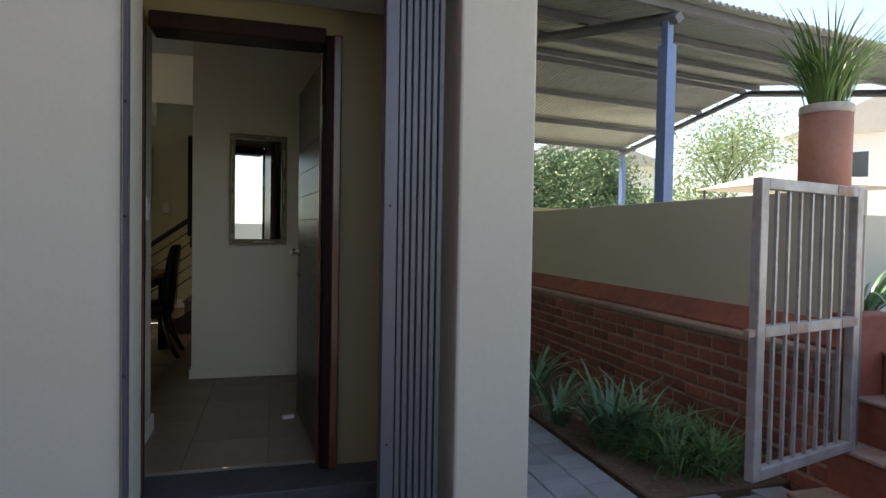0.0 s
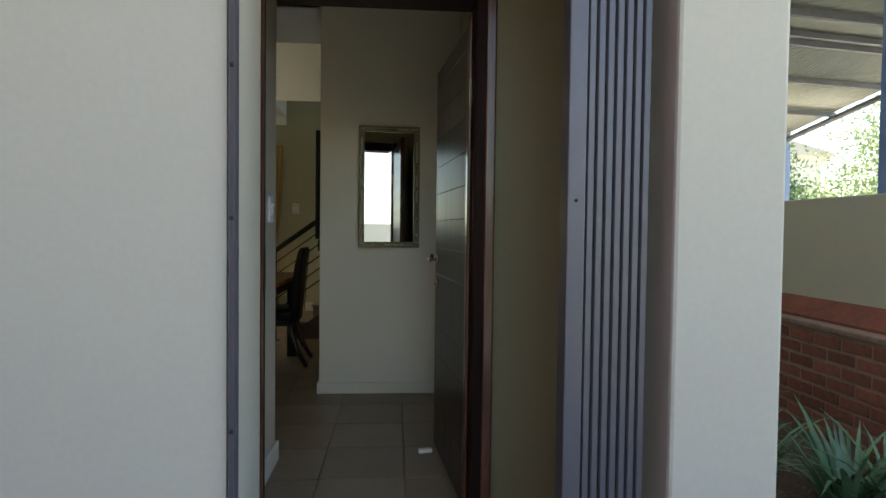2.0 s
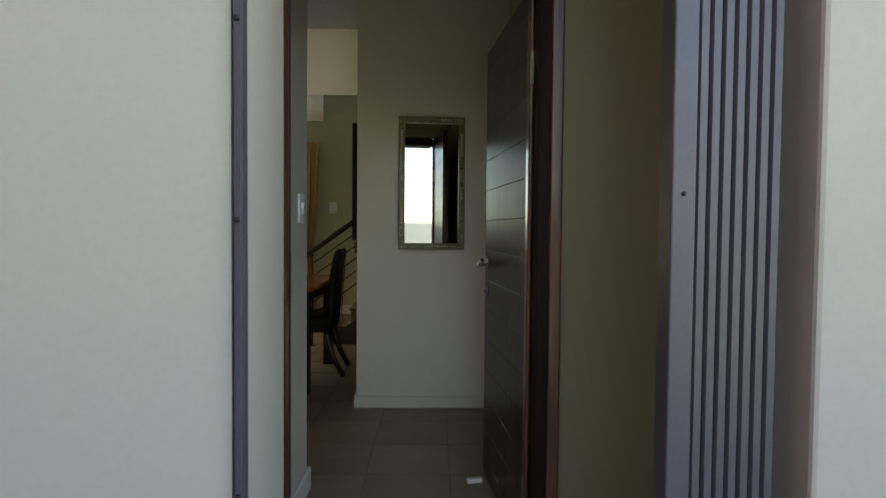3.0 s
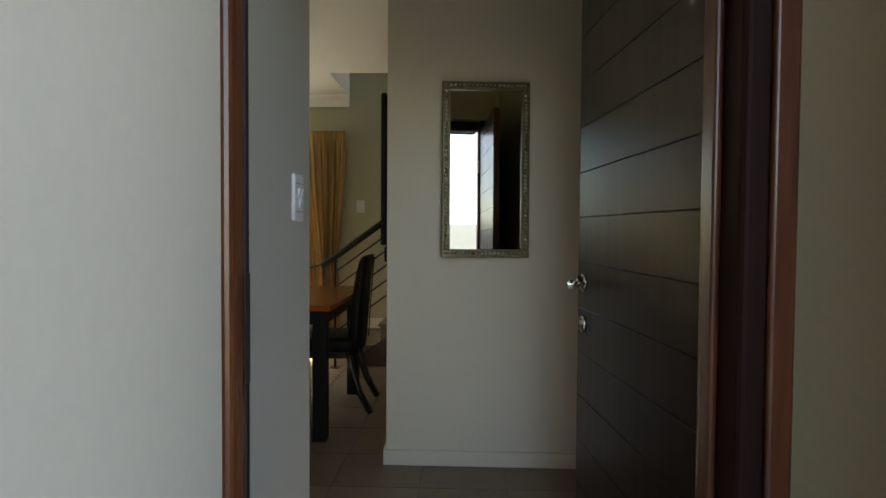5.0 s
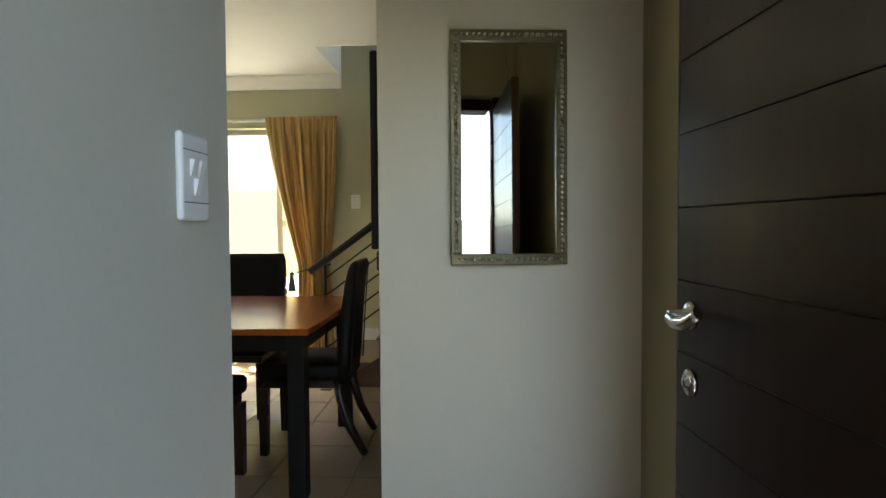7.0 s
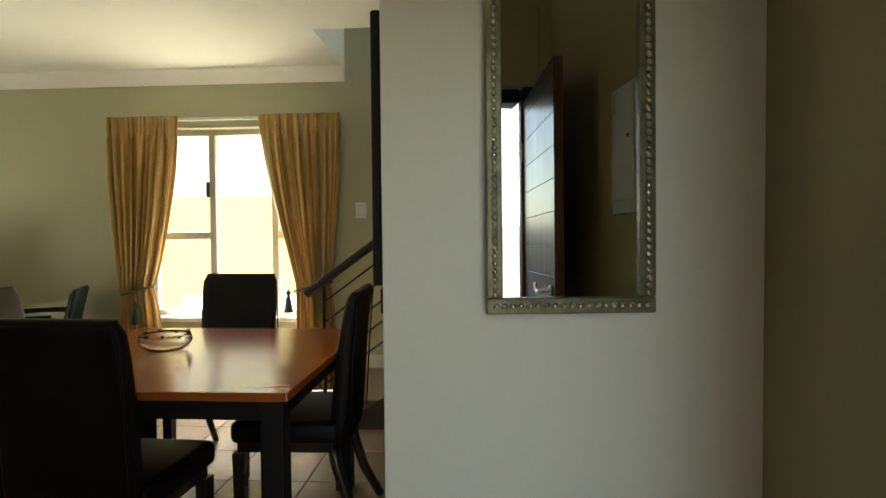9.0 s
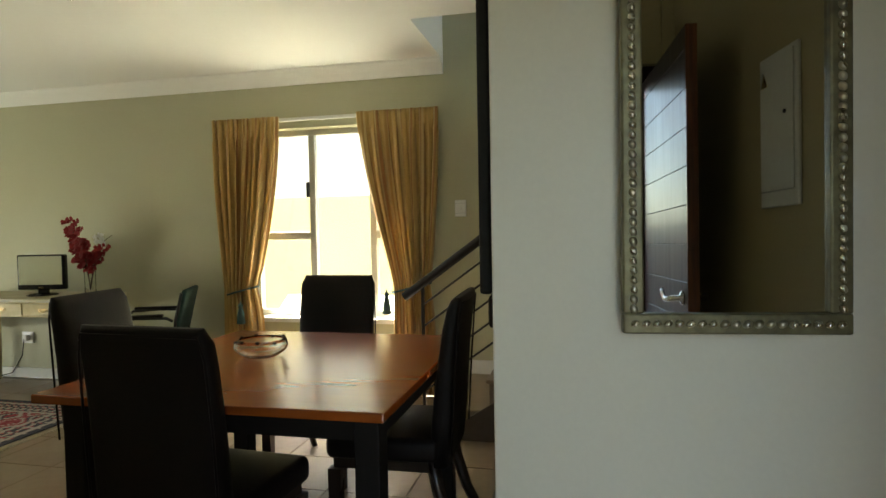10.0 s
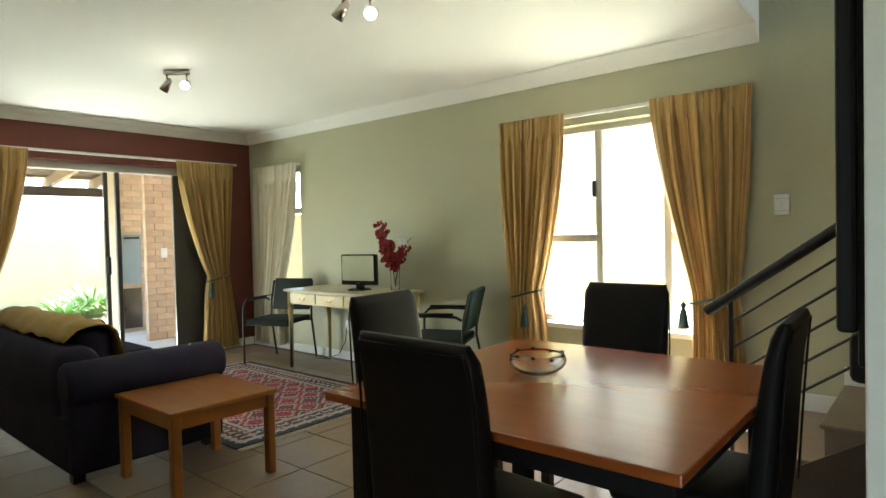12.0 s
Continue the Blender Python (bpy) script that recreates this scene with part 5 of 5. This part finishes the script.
for i in range(7):
    x = 0.05 + (gw - 0.10) * (i + 1) / 8
    for z0, z1 in ((0.0455, GH * 0.475 - 0.0005), (GH * 0.475 + 0.0455, GH - 0.0455)):
        bm = bmesh.new()
        box(bm, x - 0.0065, x + 0.0065, -0.0065, 0.0065, z0, z1)
        part("bar", bm, SILVERGATE, gg)
for x, z in ((0.22, GH * 0.475), (0.62, GH * 0.475), (0.55, GH - 0.045)):
    part("weld_patch", boxes((x, x + 0.13, -0.0225, -0.0203, z + 0.004, z + 0.042), bevel=0.001, seg=1), RUST, gg, "rusty welded patch")
part("latch", boxes((-0.045, -0.0005, -0.012, 0.012, GH * 0.475 + 0.005, GH * 0.475 + 0.035), bevel=0.003), RUST, gg, "small rusty latch")
for z in (0.2, 0.95):
    bm = bmesh.new()
    tube(bm, [(gw + 0.012, 0, z), (gw + 0.012, 0, z + 0.09)], 0.012, 8)
    part("hinge", bm, STEEL, gg)
whole("gate_post", boxes((-0.02, 0.02, -0.02, 0.02, 0, 1.07), bevel=0.004), STEEL, "slim dark steel post carrying the garden gate", "post", at=pose(3.275, 2.145, 0.181, 0, 0, 14))

# ---- carport on the terrace ----
port = thing("carport", "open carport with blue posts and a gabled corrugated steel roof", "carport", at=pose(0, 0, 0, 0, 0, 9.4))
U0, U1, V0, VR, V1, ZE, ZR = 2.75, 9.5, 3.38, 6.75, 9.85, 2.93, 3.60
def roof_z(v):
    return ZE + (ZR - ZE) * ((v - V0) / (VR - V0) if v < VR else (V1 - v) / (V1 - VR))
for va, vb in ((V0 - 0.08, VR), (VR, V1 + 0.08)):
    sheet = bmesh.new()
    nx, wave = 760, 0.076
    lo, hi = [], []
    for i in range(nx + 1):
        u = U0 + (U1 - U0) * i / nx
        w = 0.017 * math.sin(2 * math.pi * u / wave)
        lo.append(sheet.verts.new((u, va, roof_z(va) + 0.07 + w)))
        hi.append(sheet.verts.new((u, vb, roof_z(vb) + 0.07 + w)))
    for i in range(nx):
        sheet.faces.new((lo[i], lo[i + 1], hi[i + 1], hi[i])).smooth = True
    sh = part("roof_sheet", sheet, ZINC, port, "corrugated galvanised sheeting")
    sh.modifiers.new("thickness", "SOLIDIFY").thickness = 0.002
for v in (3.45, 4.5, 5.6, 6.65, 6.9, 7.8, 8.8, 9.75):
    part("purlin", boxes((U0, U1, v - 0.025, v + 0.025, roof_z(v) - 0.03, roof_z(v) + 0.046), bevel=0.003, seg=1), STEEL, port)
for u in (4.31, 9.4):
    for va, vb in ((V0, VR), (VR, V1)):
        rf = bmesh.new()
        tube(rf, [(u, va, roof_z(va) - 0.085), (u, vb, roof_z(vb) - 0.085)], 0.05, 4)
        part("rafter", rf, STEEL, port)
for u, v in ((4.31, 3.50), (4.31, 9.7), (9.4, 3.50), (9.4, 9.7)):
    post = part("post", boxes((u - 0.05, u + 0.05, v - 0.05, v + 0.05, 0.621, 2.66), bevel=0.004), BLUEPOST, port, "blue painted steel post")
    part("post_top", boxes((u - 0.03, u + 0.03, v - 0.03, v + 0.03, 2.6605, 2.86)), BLUEPOST, post)


# ---- trees and houses beyond ----
def tree(label, x, y, z, height, crown, leaves, leaf, material, seed, trunk_r=0.09, low=0.35):
    rng = random.Random(seed)
    t = thing("tree", label, "tree", at=pose(x, y, z))
    wood, tips = bmesh.new(), []
    top = height * 0.72
    tube(wood, [(0, 0, 0), (0.05, 0.02, top * 0.4), (-0.04, 0.05, top * 0.75), (0.03, 0, top)], trunk_r, 8, taper=trunk_r * 0.35)
    for i in range(11):
        q, h = i * 2.4 + rng.uniform(-0.4, 0.4), height * rng.uniform(low, 0.75)
        r = crown * rng.uniform(0.55, 1.0)
        end = Vector((r * math.cos(q), r * math.sin(q), min(height, h + height * rng.uniform(0.08, 0.32))))
        mid = Vector((r * 0.45 * math.cos(q + 0.2), r * 0.45 * math.sin(q + 0.2), h + 0.08 * height))
        tube(wood, [(0, 0, h * 0.85), mid, end], trunk_r * 0.4, 6, taper=0.012)
        tips += [end, mid.lerp(end, 0.6), mid]
    tips.append(Vector((0, 0, height * 0.92)))
    part("trunk", wood, BARK, t)
    verts, faces = [], []
    for _ in range(leaves):
        c = rng.choice(tips)
        s = crown * 0.30
        p = c + Vector((rng.gauss(0, s), rng.gauss(0, s), rng.gauss(0, s * 0.7)))
        a = Vector((rng.gauss(0, 1), rng.gauss(0, 1), rng.gauss(0, 1))).normalized()
        b = a.cross(Vector((rng.gauss(0, 1), rng.gauss(0, 1), rng.gauss(0, 1)))).normalized()
        n_ = len(verts)
        L = leaf * rng.uniform(0.6, 1.3)
        verts += [p - a * L, p + b * L * 0.4, p + a * L, p - b * L * 0.4]
        faces.append((n_, n_ + 1, n_ + 2, n_ + 3))
    me = bpy.data.meshes.new("crown")
    me.from_pydata([tuple(v) for v in verts], [], faces)
    me.materials.append(material)
    ob = new("crown", me)
    ob.parent = t
    return t


tree("dense leafy green tree behind the carport", 10.2, 16.6, 0.62, 3.0, 1.15, 14000, 0.075, TREELEAF, 3, low=0.1)
tree("dense leafy green tree behind the carport", 8.3, 16.2, 0.62, 3.0, 1.3, 14000, 0.075, TREELEAF, 4, low=0.1)
tree("feathery pale green tree beyond the terrace", 16.6, 18.4, 0.62, 5.0, 1.8, 7000, 0.075, PALELEAF, 8, low=0.35)
tree("feathery pale green shrub tree beyond the terrace", 15.6, 19.6, 0.62, 2.5, 1.7, 3600, 0.09, PALELEAF, 9, low=0.15)
tree("feathery pale green shrub tree beyond the terrace", 13.4, 18.6, 0.62, 2.1, 1.3, 3000, 0.09, PALELEAF, 10, low=0.15)


def far_house(label, x, y, w, d, h, roof_h, turn, windows):
    hs = thing("house", label, "house", at=pose(x, y, 0.62, 0, 0, turn))
    part("wall", boxes((-w / 2, w / 2, -d / 2, d / 2, 0, h)), HOUSEWALL, hs)
    part("roof", prism(bmesh.new(), [(-w / 2 - 0.4, h), (w / 2 + 0.4, h), (0, h + roof_h)], "y", -d / 2 - 0.4, d / 2 + 0.4), PALEROOF, hs)
    for wx, wz, ww, wh in windows:
        wn_ = part("window", boxes((wx - ww / 2 - 0.06, wx + ww / 2 + 0.06, -d / 2 - 0.05, -d / 2 - 0.002, wz - 0.06, wz + wh + 0.06)), TRIM, hs)
        part("pane", boxes((wx - ww / 2, wx + ww / 2, -d / 2 - 0.06, -d / 2 - 0.0505, wz, wz + wh)), DARKPANE, wn_)
    return hs


far_house("white two-storey house beyond the trees", 15.5, 27, 7.0, 6, 3.6, 1.6, -32, [(-2, 0.9, 1.0, 1.1), (0.4, 0.9, 1.0, 1.1), (1.6, 2.3, 0.8, 0.9), (-1.2, 2.3, 0.8, 0.9)])
far_house("white two-storey house beyond the trees", 29, 21, 8.0, 7, 5.2, 1.8, -60, [(-2, 0.9, 1.2, 1.2), (1.2, 0.9, 1.2, 1.2), (-1.5, 3.3, 1.0, 1.1), (1.5, 3.3, 1.0, 1.1)])

shade = thing("shade_canopy", "pale canvas shade canopies on thin poles on the terrace", "shade canopy", at=pose(9.9, 8.9, 0.62))
for dx, dy, z in ((0, 0, 1.45), (2.8, -0.9, 1.55)):
    cn = bmesh.new()
    peak = cn.verts.new((dx, dy, z + 0.42))
    rim = [cn.verts.new((dx + a_ * 1.25, dy + b_ * 1.1, z)) for a_, b_ in ((-1, -1), (1, -1), (1, 1), (-1, 1))]
    for i in range(4):
        cn.faces.new((rim[i], rim[(i + 1) % 4], peak))
    c_ = part("canopy", cn, THATCH, shade)
    c_.modifiers.new("thickness", "SOLIDIFY").thickness = 0.02
    for a_, b_ in ((-1, -1), (1, -1), (1, 1), (-1, 1)):
        pl = bmesh.new()
        tube(pl, [(dx + a_ * 1.15, dy + b_ * 1.0, 0.0), (dx + a_ * 1.15, dy + b_ * 1.0, z + 0.05)], 0.025, 6)
        part("pole", pl, STEEL, shade)

# ---- behind the walker, and outside the windows ----
built("wall_garden_south", boxes((-12, 9, -6.2, -6.0, GROUND - 0.1, 1.60), bevel=0.01), GREYBLUE, "low plastered garden wall opposite the entrance")
built("wall_garden_north", boxes((-14, 8, 9.75, 9.95, GROUND - 0.1, 1.62), bevel=0.01), CREAMWALL, "sunlit cream garden wall outside the windows")
built("path_north", boxes((-9.6, 8, FAR + 0.25, 9.749, GROUND - 0.1, GROUND + 0.02)), CONCRETE, "pale concrete path along the house", "path")
far_house("white house beyond the garden wall", -3.0, 17.5, 16, 6, 3.2, 1.6, 0, [(-5, 1.0, 1.4, 1.2), (4.8, 1.0, 1.4, 1.2)])
built("patio_floor", boxes((-10.2, RED - 0.245, 3.0, 8.6, GROUND - 0.1, -0.03)), CONCRETE, "pale concrete patio floor outside the sliding door", "patio")
built("wall_garden_west", boxes((-15.2, -15.0, -2, 14, GROUND - 0.1, 1.75)), CREAMWALL, "sunlit cream garden wall beyond the patio")
pr = thing("patio_roof", "timber patio roof with rafters over a dark beam", "patio roof", kind="structure")
part("roof_sheet", prism(bmesh.new(), [(-9.95, 2.20), (RED - 0.25, 2.64), (RED - 0.25, 2.67), (-9.95, 2.23)], "y", 2.6, 7.86), ROOFTILE, pr)
for i in range(9):
    y = 2.58 + i * 0.6
    part("rafter", prism(bmesh.new(), [(-9.85, 2.03), (RED - 0.25, 2.45), (RED - 0.25, 2.60), (-9.85, 2.17)], "y", y - 0.03, y + 0.03), RAFTER, pr)
for i in range(8):
    x = -9.7 + i * 0.42
    z = 2.17 + (x + 9.85) * 0.1256
    part("batten", boxes((x - 0.025, x + 0.025, 2.6, 7.86, z + 0.002, z + 0.034)), RAFTER, pr)
# Unseen sheet, added to keep direct sun out of the corner window.
part("roof_sheet", boxes((-9.75, -4.95, FAR + 0.245, 9.7, 2.50, 2.53)), ROOFTILE, pr)
part("beam", boxes((-9.62, -9.50, 2.6, 9.0, 1.92, 2.05), bevel=0.005), RAILWOOD, pr, "dark timber beam")
for y in (3.0, 8.9):
    part("post", boxes((-9.63, -9.49, y - 0.07, y + 0.07, -0.029, 1.919), bevel=0.005), RAILWOOD, pr)
strap_plant("garden_shrub", "bright green leafy shrub in the sunny garden", -12.6, 8.3, GROUND, 160, 0.75, 0.06, 31, GRASSLEAF, "shrub", spread=6)
strap_plant("garden_shrub", "bright green leafy shrub in the sunny garden", -12.2, 7.7, GROUND, 120, 0.55, 0.06, 32, GRASSLEAF, "shrub", spread=6)

braai = built("wall_braai", boxes((-7.70, -7.612, 7.22, 7.80, -0.03, 2.46)), PALEMORTAR, "face brick chimney wall on the patio")
brz = thing("outdoor_fireplace", "face brick outdoor fireplace with a pale steel door", "fireplace", at=pose(-8.9, 7.48, -0.029))
part("body", boxes((0.0, 0.30, -0.24, 0.60, 0, 2.45)), PALEMORTAR, brz)
part("fire_door", boxes((0.302, 0.325, -0.17, 0.08, 0.69, 1.37), bevel=0.005), BRAAI, brz, "pale steel door")
part("door_slot", boxes((0.3255, 0.332, -0.15, 0.06, 1.31, 1.34)), BLACKSTEEL, brz)
part("lower_panel", boxes((0.302, 0.312, -0.165, 0.075, 0.06, 0.62)), RAILWOOD, brz, "dark brown panel below the door")
rocker_switch(pose(-7.598, 7.43, 1.09, 0, 0, 90), [(0.0, 0.0)], "white plastic outdoor switch on the brick wall")

# ---- pieces: tiles, pavers and bricks ----
def piece_mesh(name, lx, ly, lz, bevel, material):
    bm = boxes((-lx / 2, lx / 2, -ly / 2, ly / 2, -lz / 2, lz / 2), bevel=bevel, seg=1)
    return mesh_of(bm, name, material)


def lay(me, name, parent, x, y, z, turn=0):
    ob = bpy.data.objects.new(name, me)
    ob.location = (x, y, z)
    if turn:
        ob.rotation_euler = (0, 0, turn)
    ob.parent = parent
    scene.collection.objects.link(ob)
    return ob


rng = random.Random(11)
TS = 0.395
tile_me = piece_mesh("tile", TS - 0.005, TS - 0.005, 0.008, 0.0012, TILE)
floor_ob = bpy.data.objects["floor_slab"]
xs = [0.27 + TS * (i + 0.5) for i in range(-16, 2)]
ys = [3.0 + TS * (j + 0.5) for j in range(13)]
for tx in xs:
    for ty in ys:
        if RED + 0.1 < tx < 1.03 and ty < FAR and not (tx > 0.25 and ty > 5.0) and not (tx > -0.3 and ty > 6.95):
            lay(tile_me, "tile", floor_ob, tx, ty, -0.004 + rng.uniform(-0.0004, 0.0004))

paving = built("pavement", boxes((-8, 3.30, -6.0, 9.0, GROUND - 0.25, GROUND - 0.052)), SAND, "grey concrete block paving in front of the entrance", "paving")
paver_me = piece_mesh("paver", 0.194, 0.194, 0.06, 0.005, PAVER)
made, rest = 0, []
for i in range(-14, 16):
    for j in range(-12, 50):
        px, py = i * 0.2 + 0.1, j * 0.2 - 1.5 + (0.1 if i % 2 else 0)
        bed = px > BEDX0 - 0.08 and py > 2.44
        house = py > 2.05 and px < 1.75 and not (0.2 < px < 1.36 and py < 2.72)
        if bed or house or px > 3.28:
            continue
        if px > 0.1 and py > 1.2 and made < 290:
            lay(paver_me, "paver", paving, px, py, GROUND - 0.030 + rng.uniform(-0.003, 0.003), rng.uniform(-0.012, 0.012))
            made += 1
        else:
            rest.append((px, py))
bm = bmesh.new()
for px, py in rest:
    box(bm, px - 0.097, px + 0.097, py - 0.097, py + 0.097, GROUND - 0.06, GROUND + rng.uniform(-0.003, 0.003))
tagged(part("pavers_beyond", bm, PAVER, paving), kind="stuff")

brick_me = piece_mesh("brick", 0.10, 0.222, 0.071, 0.006, BRICK)
n_brick = 0
for c in range(8):
    z = GROUND + 0.045 + c * 0.083
    if z > 0.52:
        break
    for j in range(22):
        y = WY0 + 0.112 + j * 0.234 + (0.117 if c % 2 else 0)
        if y + 0.11 < WY1:
            lay(brick_me, "brick", retain, WX + 0.052 + rng.uniform(-0.004, 0.003), y, z, rng.uniform(-0.012, 0.012))
            n_brick += 1

header_me = piece_mesh("brick", 0.10, 0.105, 0.071, 0.006, BRICK)
for c in range(1, 8, 2):
    lay(header_me, "brick", retain, WX + 0.052, WY0 + 0.053, GROUND + 0.045 + c * 0.083)
face_me = piece_mesh("brick", 0.05, 0.226, 0.075, 0.003, FACEBRICK)
for c in range(29):
    z = 0.02 + c * 0.083
    for j in range(3):
        y = 7.22 + 0.10 + j * 0.234 - (0.117 if c % 2 else 0)
        if 7.18 < y - 0.10 and y + 0.11 < 7.86:
            lay(face_me, "brick", braai, -7.622, y, z)
for c in range(29):
    z = 0.04 + c * 0.083
    for j in range(4):
        y = -0.24 + 0.11 + j * 0.234 - (0.117 if c % 2 else 0)
        if -0.17 < y < 0.45 and not (y < 0.20 and z < 1.41):
            lay(face_me, "brick", brz, 0.288, y, z)
half_me = piece_mesh("brick", 0.05, 0.105, 0.075, 0.003, FACEBRICK)
for c in range(16):
    for y in (0.14, 0.25):
        lay(half_me, "brick", brz, 0.288, y, 0.04 + c * 0.083)
closer_me = piece_mesh("brick", 0.05, 0.108, 0.075, 0.003, FACEBRICK)
for c in range(29):
    if c % 2:
        lay(closer_me, "brick", braai, -7.622, 7.262, 0.02 + c * 0.083)
